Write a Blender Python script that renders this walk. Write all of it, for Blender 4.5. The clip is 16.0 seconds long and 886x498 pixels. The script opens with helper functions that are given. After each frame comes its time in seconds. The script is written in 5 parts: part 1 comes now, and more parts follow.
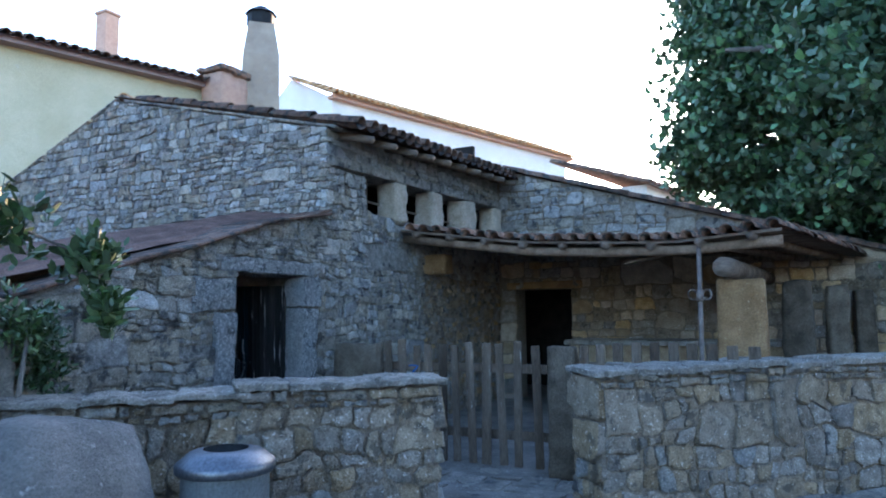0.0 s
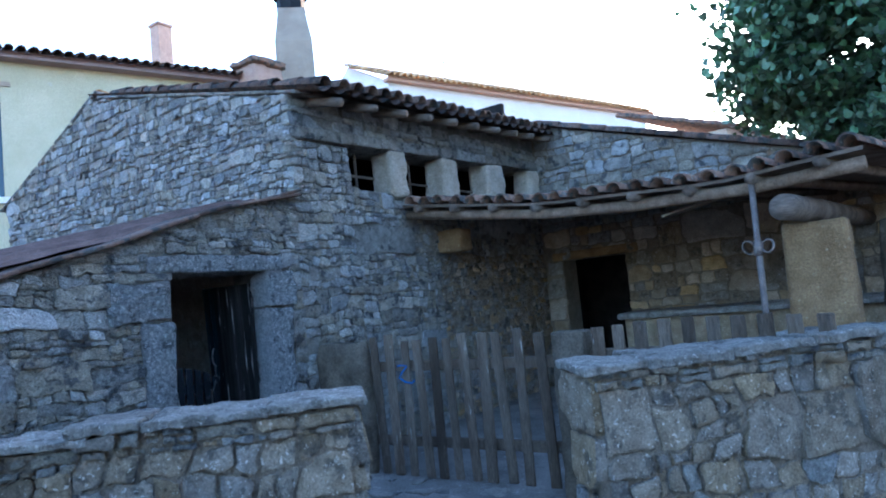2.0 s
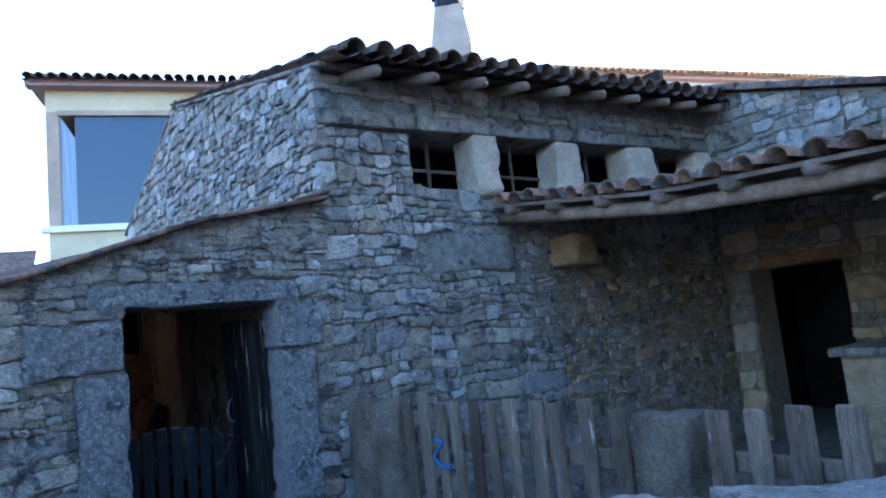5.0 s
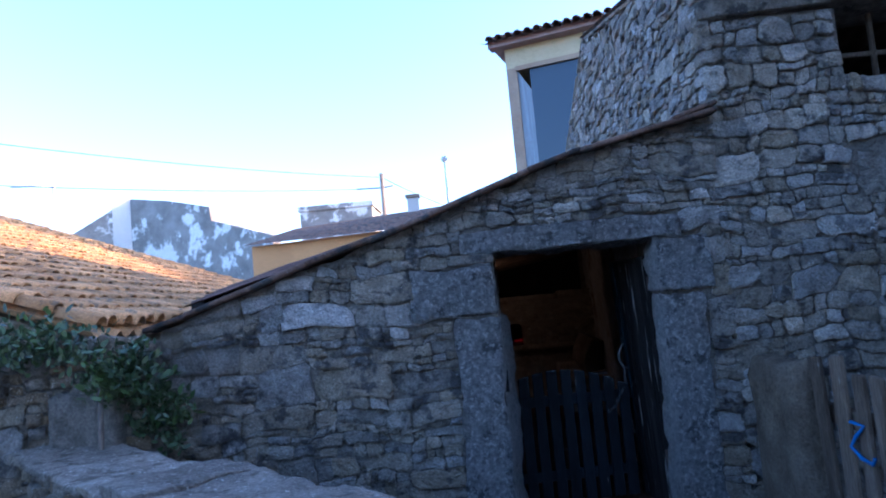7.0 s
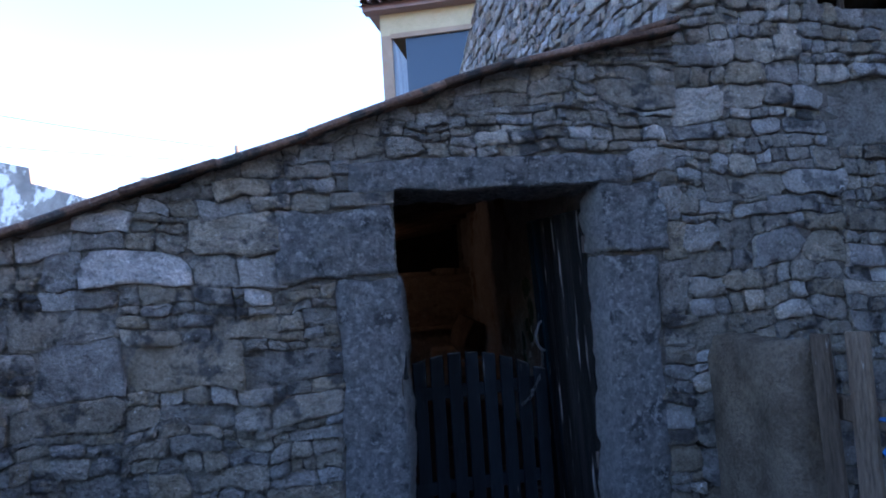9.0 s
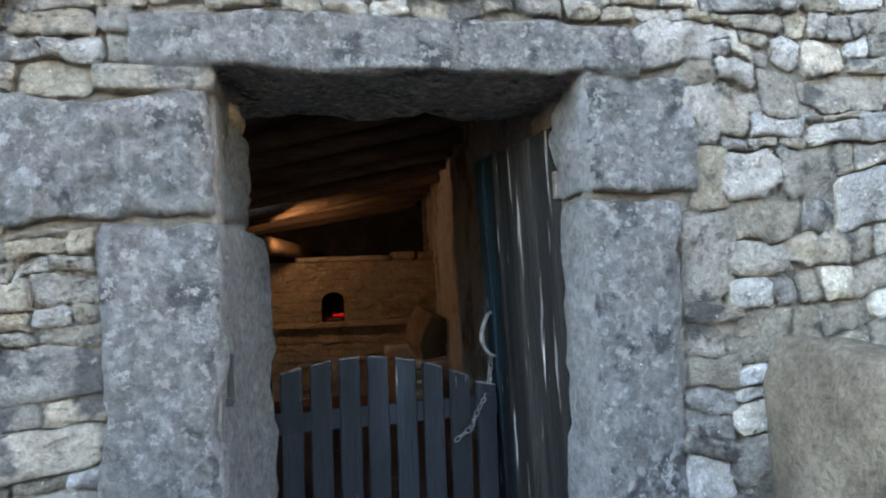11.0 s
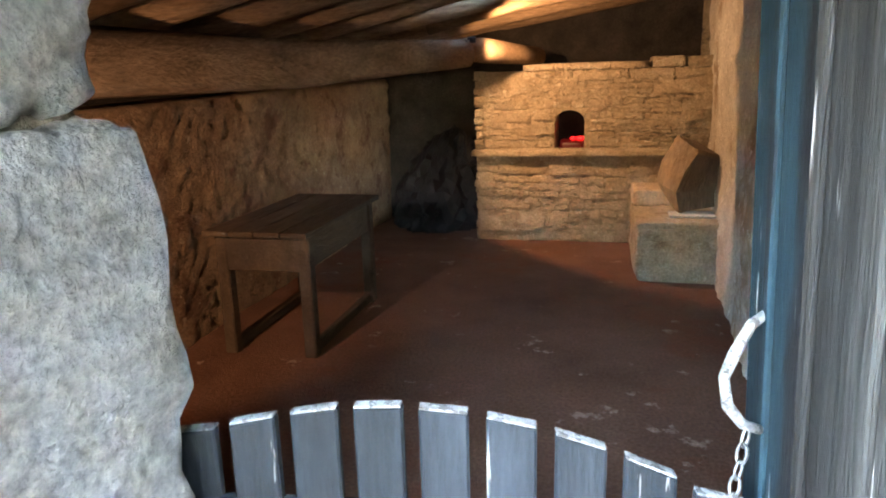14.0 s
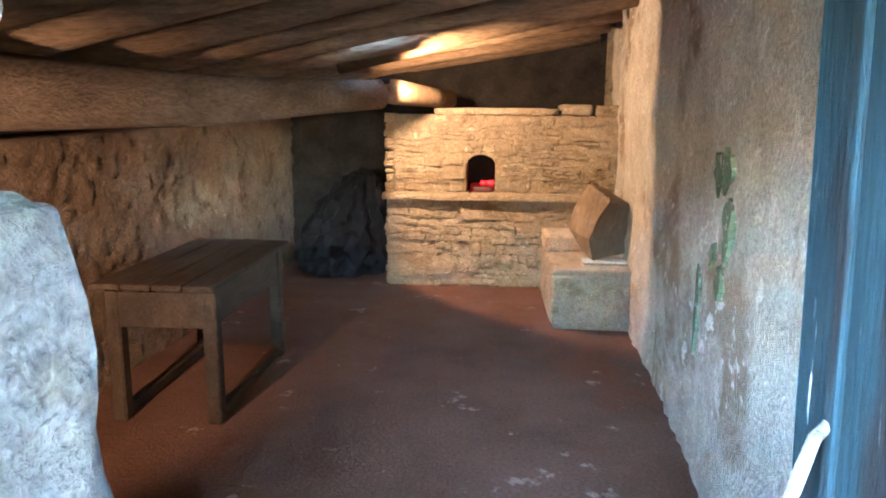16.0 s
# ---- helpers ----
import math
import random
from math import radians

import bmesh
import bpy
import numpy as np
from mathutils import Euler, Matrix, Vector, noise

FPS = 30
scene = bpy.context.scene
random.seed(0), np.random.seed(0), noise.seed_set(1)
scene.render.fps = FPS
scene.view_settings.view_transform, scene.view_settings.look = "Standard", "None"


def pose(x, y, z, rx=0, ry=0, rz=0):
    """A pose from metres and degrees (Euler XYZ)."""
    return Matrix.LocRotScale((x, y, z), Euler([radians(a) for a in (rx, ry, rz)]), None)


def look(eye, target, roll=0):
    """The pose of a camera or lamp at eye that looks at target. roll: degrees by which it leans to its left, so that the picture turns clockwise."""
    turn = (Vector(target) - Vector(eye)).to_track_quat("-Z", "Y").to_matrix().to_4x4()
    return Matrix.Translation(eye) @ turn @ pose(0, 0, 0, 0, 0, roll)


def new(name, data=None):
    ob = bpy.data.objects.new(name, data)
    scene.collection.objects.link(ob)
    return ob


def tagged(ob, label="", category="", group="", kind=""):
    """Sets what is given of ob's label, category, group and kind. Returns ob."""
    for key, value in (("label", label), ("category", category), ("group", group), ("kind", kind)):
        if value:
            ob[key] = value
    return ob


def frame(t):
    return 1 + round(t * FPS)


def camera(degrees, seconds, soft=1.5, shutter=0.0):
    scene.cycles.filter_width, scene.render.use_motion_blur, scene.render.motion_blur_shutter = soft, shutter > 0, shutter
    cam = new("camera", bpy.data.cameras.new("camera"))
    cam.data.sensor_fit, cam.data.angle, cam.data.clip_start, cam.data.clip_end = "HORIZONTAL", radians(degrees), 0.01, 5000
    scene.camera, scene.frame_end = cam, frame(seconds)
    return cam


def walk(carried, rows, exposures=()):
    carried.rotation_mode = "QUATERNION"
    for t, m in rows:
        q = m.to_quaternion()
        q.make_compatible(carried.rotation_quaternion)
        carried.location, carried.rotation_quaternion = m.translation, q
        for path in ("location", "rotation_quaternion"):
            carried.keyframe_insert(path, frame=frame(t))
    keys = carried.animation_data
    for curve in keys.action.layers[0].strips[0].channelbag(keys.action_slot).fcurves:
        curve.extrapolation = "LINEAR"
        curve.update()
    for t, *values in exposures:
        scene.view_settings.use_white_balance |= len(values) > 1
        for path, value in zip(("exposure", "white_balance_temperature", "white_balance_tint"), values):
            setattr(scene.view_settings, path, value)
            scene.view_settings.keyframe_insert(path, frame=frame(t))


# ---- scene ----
cam = camera(66.1, 16.0, soft=1.9)
EXPOSURES = [(0, 2.92, 5300, 13), (1.5, 3.12, 5150, 13), (3.5, 2.82, 4600, 15), (6, 3.6, 5200, 15), (6.5, 3.6, 4850, 16), (7, 2.5, 4900, 23), (7.6, 2.1, 4850, 28), (8.5, 2.35, 4950, 28), (11, 5.5, 7800, 18), (12, 6.55, 8300, 22), (12.5, 7.1, 9000, 20), (13.2, 7.8, 9800, 18), (14, 8.6, 8500, 16), (14.6, 8.8, 7700, 14), (15, 9.05, 7500, 13), (15.5, 9.25, 6900, 12), (16, 9.45, 6500, 10)]
PATH = [
    (0, (-0.173, -0.096, 1.588), (1.6, 0.807, 1.784), -0.6),
    (0.5, (0.313, -0.195, 1.556), (2.125, 0.642, 1.672), -4.3),
    (1, (0.688, -0.289, 1.548), (2.475, 0.611, 1.574), -3.4),
    (1.5, (1.18, -0.306, 1.585), (2.96, 0.599, 1.712), -1.7),
    (2, (1.573, -0.336, 1.597), (3.205, 0.811, 1.749), -5.6),
    (2.5, (1.998, -0.373, 1.622), (3.539, 0.891, 1.794), -3.6),
    (3, (2.424, -0.298, 1.64), (3.957, 0.966, 1.871), -2.4),
    (3.5, (2.824, -0.239, 1.64), (4.295, 1.098, 1.856), -3.8),
    (3.7, (3.003, -0.222, 1.657), (4.415, 1.172, 1.902), -3.7),
    (5.8, (4.361, 0.302, 1.71), (5.326, 2.048, 1.857), -5.7),
    (6, (4.471, 0.318, 1.692), (5.316, 2.126, 1.823), -4.3),
    (6.5, (4.714, 0.404, 1.746), (5.26, 2.318, 1.943), -4.0),
    (7, (4.745, 0.444, 1.731), (4.66, 2.435, 1.902), -5.2),
    (7.5, (4.606, 0.73, 1.704), (4.286, 2.701, 1.811), -2.2),
    (8, (4.47, 0.915, 1.698), (4.441, 2.91, 1.829), -5.0),
    (8.5, (4.508, 1.292, 1.685), (4.709, 3.273, 1.865), -6.5),
    (8.7, (4.524, 1.417, 1.651), (4.832, 3.389, 1.765), -4.2),
    (11, (5.130, 2.935, 1.473), (5.487, 4.900, 1.568), -2.1),
    (11.5, (5.260, 3.230, 1.527), (5.510, 5.213, 1.563), -3.0),
    (12, (5.435, 3.49, 1.59), (5.235, 5.470, 1.390), -0.5),
    (12.5, (5.472, 3.805, 1.594), (5.313, 5.789, 1.407), -0.5),
    (13, (5.463, 4.069, 1.649), (5.193, 6.040, 1.442), -1.7),
    (13.5, (5.502, 4.330, 1.680), (5.165, 6.258, 1.271), -2.4),
    (14, (5.545, 4.506, 1.691), (5.100, 6.395, 1.207), -1.6),
    (14.5, (5.502, 4.566, 1.711), (5.066, 6.464, 1.255), -0.4),
    (15, (5.418, 4.643, 1.721), (5.121, 6.574, 1.297), -0.3),
    (15.5, (5.388, 4.692, 1.721), (5.174, 6.638, 1.310), 0.5),
    (16, (5.355, 4.688, 1.724), (5.220, 6.646, 1.341), 0.5),
]
walk(cam, [(t, look(eye, target, roll)) for t, eye, target, roll in PATH],
     exposures=EXPOSURES)

# ---- world, sun and lamps ----
SUN_AZ = 86.0   # degrees clockwise from +y
SUN_EL = 13.0
world = bpy.data.worlds.new("sky")
world.use_nodes = True
scene.world = world
wn = world.node_tree
sky = wn.nodes.new("ShaderNodeTexSky")
sky.sky_type = 'NISHITA'
sky.sun_disc = False
sky.sun_elevation = radians(SUN_EL)
sky.sun_rotation = radians(SUN_AZ)
sky.air_density, sky.dust_density, sky.ozone_density = 1.0, 1.6, 1.9
wn.links.new(sky.outputs[0], wn.nodes["Background"].inputs[0])
wn.nodes["Background"].inputs[1].default_value = 0.15
sun_data = bpy.data.lights.new("sun", 'SUN')
sun_data.energy, sun_data.angle, sun_data.color = 2.0, radians(0.5), (1.0, 0.60, 0.28)
sun = new("sun", sun_data)
az, el = radians(SUN_AZ), radians(SUN_EL)
to_sun = Vector((math.sin(az) * math.cos(el), math.cos(az) * math.cos(el), math.sin(el)))
sun.matrix_world = look(to_sun * 60, (0, 0, 0))


def spot(name, eye, target, watts, angle, color, blend=0.6, radius=0.05):
    d = bpy.data.lights.new(name, 'SPOT')
    d.energy, d.spot_size, d.spot_blend, d.color, d.shadow_soft_size = watts, radians(angle), blend, color, radius
    ob = new(name, d)
    ob.matrix_world = look(eye, target)
    return ob


# the room's two warm lamps: one behind the log beam, one inside the front wall
spot("beam_lamp_light", (4.75, 9.76, 1.985), (6.02, 10.83, 1.77), 0.36, 150, (1.0, 0.62, 0.36), 0.18)
spot("corner_lamp_light", (3.75, 5.55, 1.62), (3.2, 7.6, 1.0), 0.72, 74, (1.0, 0.62, 0.40), 0.9)


# ---- materials ----
def mat(name, c1, c2, scale=6.0, rough=0.85, bump=0.4, spots=None, vary=0.35, metal=0.0, grain=60.0, stretch=(1, 1, 1), third=None, hue=0.0, relief=0.03):
    """Two colours by a broad noise, fine grain, optional lichen spots (colour, scale, threshold) and a third patchy colour."""
    m = bpy.data.materials.new(name)
    m.use_nodes = True
    nt = m.node_tree
    N, L = nt.nodes.new, nt.links.new
    b = nt.nodes["Principled BSDF"]
    tc = N("ShaderNodeTexCoord")
    mp = N("ShaderNodeMapping")
    mp.inputs["Scale"].default_value = stretch
    L(tc.outputs["Object"], mp.inputs[0])

    def noise_tex(s, detail=6.0, r=0.6):
        n = N("ShaderNodeTexNoise")
        n.inputs["Scale"].default_value, n.inputs["Detail"].default_value, n.inputs["Roughness"].default_value = s, detail, r
        L(mp.outputs[0], n.inputs["Vector"])
        return n

    def ramp(src, p0, p1):
        r = N("ShaderNodeMapRange")
        r.inputs[1].default_value, r.inputs[2].default_value = p0, p1
        L(src, r.inputs[0])
        return r.outputs[0]

    def mix(fac, a, c):
        x = N("ShaderNodeMix")
        x.data_type = 'RGBA'
        L(fac, x.inputs[0])
        for sock, val in ((x.inputs[6], a), (x.inputs[7], c)):
            if isinstance(val, tuple):
                sock.default_value = (*val, 1)
            else:
                L(val, sock)
        return x.outputs[2]

    broad, fine = noise_tex(scale), noise_tex(grain, 8.0, 0.7)
    col = mix(ramp(broad.outputs[0], 0.35, 0.65), c1, c2)
    if third:
        t3 = noise_tex(third[1], 4.0)
        col = mix(ramp(t3.outputs[0], third[2], third[2] + 0.08), col, third[0])
    if spots:
        sp = noise_tex(spots[1], 5.0, 0.65)
        col = mix(ramp(sp.outputs[0], spots[2], spots[2] + 0.06), col, spots[0])
    info, geo = N("ShaderNodeObjectInfo"), N("ShaderNodeNewGeometry")
    add = N("ShaderNodeMath")
    add.operation = 'ADD'
    L(info.outputs["Random"], add.inputs[0])
    L(geo.outputs["Random Per Island"], add.inputs[1])
    fr = N("ShaderNodeMath")
    fr.operation = 'FRACT'
    L(add.outputs[0], fr.inputs[0])
    val = N("ShaderNodeMapRange")
    val.inputs[3].default_value, val.inputs[4].default_value = 1 - vary, 1 + vary
    L(fr.outputs[0], val.inputs[0])
    gr = N("ShaderNodeMapRange")
    gr.inputs[1].default_value, gr.inputs[2].default_value = 0.30, 0.70
    gr.inputs[3].default_value, gr.inputs[4].default_value = 0.60, 1.40
    L(fine.outputs[0], gr.inputs[0])
    mul = N("ShaderNodeMath")
    mul.operation = 'MULTIPLY'
    L(val.outputs[0], mul.inputs[0])
    L(gr.outputs[0], mul.inputs[1])
    hs = N("ShaderNodeHueSaturation")
    L(col, hs.inputs["Color"])
    L(mul.outputs[0], hs.inputs["Value"])
    if hue:
        hr = N("ShaderNodeMapRange")
        hr.inputs[3].default_value, hr.inputs[4].default_value = 1 - hue, 1 + hue
        f2 = N("ShaderNodeMath")
        f2.operation = 'FRACT'
        m7 = N("ShaderNodeMath")
        m7.operation = 'MULTIPLY'
        m7.inputs[1].default_value = 7.3
        L(fr.outputs[0], m7.inputs[0])
        L(m7.outputs[0], f2.inputs[0])
        L(f2.outputs[0], hr.inputs[0])
        L(hr.outputs[0], hs.inputs["Saturation"])
    L(hs.outputs[0], b.inputs["Base Color"])
    b.inputs["Roughness"].default_value = rough
    b.inputs["Metallic"].default_value = metal
    if bump:
        mid = noise_tex(grain * 0.25, 6.0, 0.65)
        sm = N("ShaderNodeMath")
        sm.operation = 'ADD'
        L(mid.outputs[0], sm.inputs[0])
        L(fine.outputs[0], sm.inputs[1])
        bp = N("ShaderNodeBump")
        bp.inputs["Strength"].default_value = bump
        bp.inputs["Distance"].default_value = relief
        L(sm.outputs[0], bp.inputs["Height"])
        L(bp.outputs[0], b.inputs["Normal"])
    return m


def glow(name, color, strength):
    m = bpy.data.materials.new(name)
    m.use_nodes = True
    b = m.node_tree.nodes["Principled BSDF"]
    b.inputs["Base Color"].default_value = (0.02, 0.005, 0.005, 1)
    b.inputs["Emission Color"].default_value = (*color, 1)
    b.inputs["Emission Strength"].default_value = strength
    return m


M_STONE = mat("grey_limestone", (0.27, 0.242, 0.20), (0.46, 0.415, 0.35), 11, 0.92, 1.4, ((0.60, 0.58, 0.54), 40, 0.64), 0.20, third=((0.13, 0.125, 0.118), 6.0, 0.55), hue=0.5)
M_PALE = mat("pale_limestone", (0.34, 0.315, 0.275), (0.52, 0.48, 0.42), 8, 0.9, 1.2, ((0.62, 0.60, 0.55), 34, 0.60), 0.25, third=((0.19, 0.18, 0.165), 5.0, 0.56), hue=0.6)
M_JAMB = mat("weathered_dressed_limestone", (0.38, 0.37, 0.35), (0.68, 0.66, 0.625), 22, 0.93, 1.6, ((0.82, 0.805, 0.77), 30, 0.535), 0.08, third=((0.22, 0.217, 0.21), 9.0, 0.56), grain=42, relief=0.06)
M_TAN = mat("tan_limestone", (0.36, 0.25, 0.145), (0.54, 0.41, 0.26), 6, 0.9, 0.9, ((0.58, 0.49, 0.36), 30, 0.62), 0.3, hue=0.3)
M_PILLAR = mat("ochre_stone", (0.26, 0.15, 0.062), (0.40, 0.245, 0.11), 5, 0.92, 1.0, ((0.48, 0.35, 0.20), 20, 0.62), 0.08)
M_MORTAR = mat("earth_mortar", (0.15, 0.135, 0.112), (0.29, 0.262, 0.22), 12, 0.95, 1.2, None, 0.0)
M_MORTAR_TAN = mat("tan_lime_mortar", (0.20, 0.155, 0.105), (0.30, 0.24, 0.17), 12, 0.95, 1.0, None, 0.0)
M_CAP = mat("capping_slab_stone", (0.225, 0.20, 0.168), (0.38, 0.345, 0.295), 9, 0.93, 1.1, ((0.52, 0.48, 0.42), 30, 0.61), 0.2, third=((0.16, 0.142, 0.118), 7.0, 0.56))
M_GROUND = mat("worn_stone_paving", (0.145, 0.128, 0.108), (0.25, 0.222, 0.19), 2.5, 0.9, 0.5, ((0.34, 0.33, 0.31), 14, 0.62), 0.0)
M_PAVE = mat("worn_paving_stone", (0.19, 0.168, 0.14), (0.31, 0.278, 0.235), 5, 0.92, 0.9, ((0.36, 0.34, 0.31), 16, 0.62), 0.18, third=((0.10, 0.096, 0.09), 4.0, 0.55))
M_PALING = mat("weathered_grey_wood", (0.080, 0.057, 0.039), (0.185, 0.143, 0.105), 5, 0.88, 0.9, ((0.36, 0.33, 0.29), 30, 0.64), 0.3, stretch=(1, 1, 0.16), grain=80)
M_RAFTER = mat("rafter_wood", (0.12, 0.08, 0.05), (0.24, 0.165, 0.11), 5, 0.88, 0.7, None, 0.25, stretch=(0.15, 1, 1), grain=70)
M_DARKWOOD = mat("smoky_old_wood", (0.085, 0.062, 0.045), (0.18, 0.135, 0.10), 5, 0.85, 0.6, None, 0.2, stretch=(1, 0.2, 1), grain=60)
# worn blues of gate and door, darkened: the doorway's shade is in these colours
M_BLUE = mat("worn_blue_paint_shaded", (0.005, 0.0065, 0.008), (0.011, 0.014, 0.0175), 6, 0.7, 0.25, ((0.24, 0.23, 0.22), 17, 0.67), 0.18, stretch=(1, 1, 0.10), grain=90)
M_DOOR = mat("worn_blue_door_shaded", (0.0016, 0.0065, 0.0095), (0.0045, 0.0165, 0.0225), 9, 0.8, 0.35, ((0.36, 0.37, 0.36), 34, 0.64), 0.3, stretch=(1, 1, 0.06), grain=110, third=((0.0045, 0.005, 0.006), 12.0, 0.50))
M_TILE = mat("old_clay_tile", (0.15, 0.08, 0.052), (0.24, 0.145, 0.098), 6, 0.9, 0.5, ((0.20, 0.185, 0.155), 18, 0.60), 0.35, third=((0.07, 0.062, 0.054), 7.0, 0.50))
# darker copy of the clay tile, with the backlit eaves' shade in its colour
M_TILE_SHADE = mat("backlit_shade_clay_tile", (0.085, 0.052, 0.038), (0.15, 0.095, 0.068), 6, 0.9, 0.5, ((0.13, 0.12, 0.10), 18, 0.60), 0.35, third=((0.045, 0.042, 0.038), 7.0, 0.50))
M_TILE_FAR = mat("weathered_roof_tile", (0.46, 0.235, 0.085), (0.62, 0.345, 0.15), 3, 0.9, 0.6, ((0.24, 0.16, 0.09), 9, 0.56), 0.3)
M_CREAM = mat("cream_render", (0.42, 0.36, 0.22), (0.49, 0.425, 0.275), 0.8, 0.9, 0.1, ((0.46, 0.41, 0.29), 2.2, 0.66), 0.0)
M_WHITE = mat("white_render", (0.62, 0.57, 0.51), (0.70, 0.65, 0.59), 0.6, 0.9, 0.1, ((0.5, 0.46, 0.41), 1.4, 0.66), 0.0)
M_RUIN = mat("peeling_whitewash", (0.20, 0.185, 0.165), (0.31, 0.288, 0.258), 1.6, 0.9, 0.3, ((0.74, 0.72, 0.67), 0.9, 0.52), 0.0)
M_ORANGE = mat("orange_render", (0.60, 0.29, 0.11), (0.68, 0.345, 0.14), 0.7, 0.9, 0.1, None, 0.0)
M_TABLE = mat("dark_table_wood", (0.028, 0.020, 0.015), (0.058, 0.042, 0.030), 5, 0.75, 0.6, None, 0.2, stretch=(1, 0.2, 1))
M_CHIM = mat("chimney_render", (0.27, 0.20, 0.14), (0.36, 0.275, 0.195), 1.5, 0.9, 0.2, ((0.30, 0.25, 0.20), 4, 0.63), 0.0)
M_BRICKTAN = mat("brown_brick", (0.38, 0.22, 0.15), (0.46, 0.28, 0.19), 6, 0.9, 0.3, None, 0.2)
M_PLASTER = mat("whitewashed_plaster", (0.56, 0.51, 0.455), (0.78, 0.74, 0.68), 4, 0.9, 1.2, ((0.84, 0.82, 0.78), 9, 0.58), 0.0, third=((0.38, 0.285, 0.205), 1.4, 0.55))
M_EARTHWALL = mat("rough_earth_plaster", (0.25, 0.155, 0.095), (0.40, 0.275, 0.175), 6, 0.95, 1.6, ((0.48, 0.37, 0.26), 16, 0.62), 0.05, third=((0.19, 0.10, 0.06), 3.0, 0.56))
M_OVEN = mat("oven_limestone", (0.40, 0.315, 0.225), (0.52, 0.43, 0.32), 9, 0.92, 1.3, ((0.62, 0.55, 0.44), 12, 0.60), 0.13, third=((0.31, 0.235, 0.16), 5.0, 0.55))
M_OVENJOINT = mat("oven_clay_joint", (0.38, 0.295, 0.205), (0.49, 0.395, 0.285), 8, 0.95, 1.2, ((0.60, 0.53, 0.42), 12, 0.62), 0.0)
M_FLOOR = mat("red_earth_floor", (0.085, 0.042, 0.029), (0.145, 0.077, 0.055), 1.6, 0.88, 0.6, ((0.27, 0.20, 0.165), 6, 0.63), 0.0, third=((0.13, 0.05, 0.03), 1.1, 0.56))
# near-black for the sooty bakehouse, and standing in for shade in unlit rooms
M_SOOT_SHADE = mat("soot_and_shade_black", (0.014, 0.0125, 0.0115), (0.032, 0.027, 0.024), 4, 0.95, 0.6, None, 0.0)
M_STEEL = mat("dull_grey_steel", (0.10, 0.105, 0.115), (0.15, 0.155, 0.17), 3, 0.42, 0.05, None, 0.0, metal=0.85)
M_CANBODY = mat("grey_painted_metal", (0.10, 0.11, 0.112), (0.135, 0.145, 0.148), 3, 0.5, 0.1, None, 0.0, metal=0.3)
M_BLACK = mat("black_rubber", (0.012, 0.012, 0.013), (0.02, 0.02, 0.02), 4, 0.6, 0.1, None, 0.0)
M_IRON = mat("rusty_iron", (0.12, 0.095, 0.08), (0.20, 0.16, 0.135), 14, 0.7, 0.4, None, 0.1, metal=0.4)
M_HANDLE = mat("flaking_white_iron", (0.11, 0.106, 0.10), (0.20, 0.195, 0.185), 30, 0.7, 0.6, ((0.035, 0.032, 0.03), 60, 0.52), 0.0)
M_CHAIN = mat("galvanised_chain", (0.08, 0.08, 0.078), (0.14, 0.14, 0.135), 20, 0.55, 0.2, None, 0.1, metal=0.6)
M_CORK = mat("old_brown_wood", (0.17, 0.125, 0.085), (0.27, 0.20, 0.14), 6, 0.85, 0.6, None, 0.15, stretch=(1, 1, 0.2))
M_TILE_IN = mat("smoky_tile_underside", (0.075, 0.045, 0.035), (0.14, 0.085, 0.065), 5, 0.95, 0.5, None, 0.3)
M_BAG = mat("black_plastic_sheet", (0.008, 0.008, 0.009), (0.013, 0.013, 0.015), 5, 0.75, 0.3, None, 0.0)
M_LEAF = mat("green_leaf", (0.060, 0.112, 0.057), (0.112, 0.182, 0.084), 2, 0.5, 0.0, None, 0.5, hue=0.25)
M_LEAF2 = mat("fresh_green_leaf", (0.03, 0.058, 0.02), (0.065, 0.10, 0.032), 3, 0.55, 0.0, None, 0.4, hue=0.2)
M_BARK = mat("grey_bark", (0.09, 0.075, 0.06), (0.17, 0.145, 0.12), 5, 0.9, 0.8, None, 0.0, stretch=(1, 1, 0.3))
M_CABLE = mat("black_cable", (0.02, 0.02, 0.022), (0.03, 0.03, 0.032), 2, 0.6, 0.0, None, 0.0)
M_GUTTER = mat("brown_painted_fascia", (0.20, 0.13, 0.115), (0.26, 0.17, 0.15), 2, 0.6, 0.1, None, 0.0)
M_GREEN = mat("green_paint_stain", (0.06, 0.11, 0.065), (0.13, 0.17, 0.11), 22, 0.9, 0.6, ((0.45, 0.42, 0.36), 30, 0.60), 0.2)
M_ROPE = mat("blue_rope", (0.008, 0.07, 0.22), (0.012, 0.10, 0.28), 20, 0.7, 0.1, None, 0.0)
M_STEELBLUE = mat("pale_blue_paper", (0.35, 0.42, 0.48), (0.42, 0.48, 0.54), 6, 0.8, 0.1, None, 0.0)
M_TROUGH = mat("grey_brown_wood", (0.085, 0.062, 0.045), (0.16, 0.12, 0.088), 6, 0.88, 0.6, None, 0.25, stretch=(1, 1, 0.2))
M_PIER = mat("brown_pier_stone", (0.085, 0.067, 0.048), (0.18, 0.145, 0.105), 5, 0.92, 1.0, None, 0.2)
M_LOW = mat("brown_grey_limestone", (0.25, 0.20, 0.145), (0.42, 0.345, 0.26), 10, 0.93, 1.3, ((0.56, 0.50, 0.42), 30, 0.60), 0.26, third=((0.17, 0.145, 0.115), 7.0, 0.56), hue=0.4)
M_MORTAR_B = mat("brown_earth_joint", (0.20, 0.155, 0.11), (0.33, 0.265, 0.195), 9, 0.95, 1.2, None, 0.0)
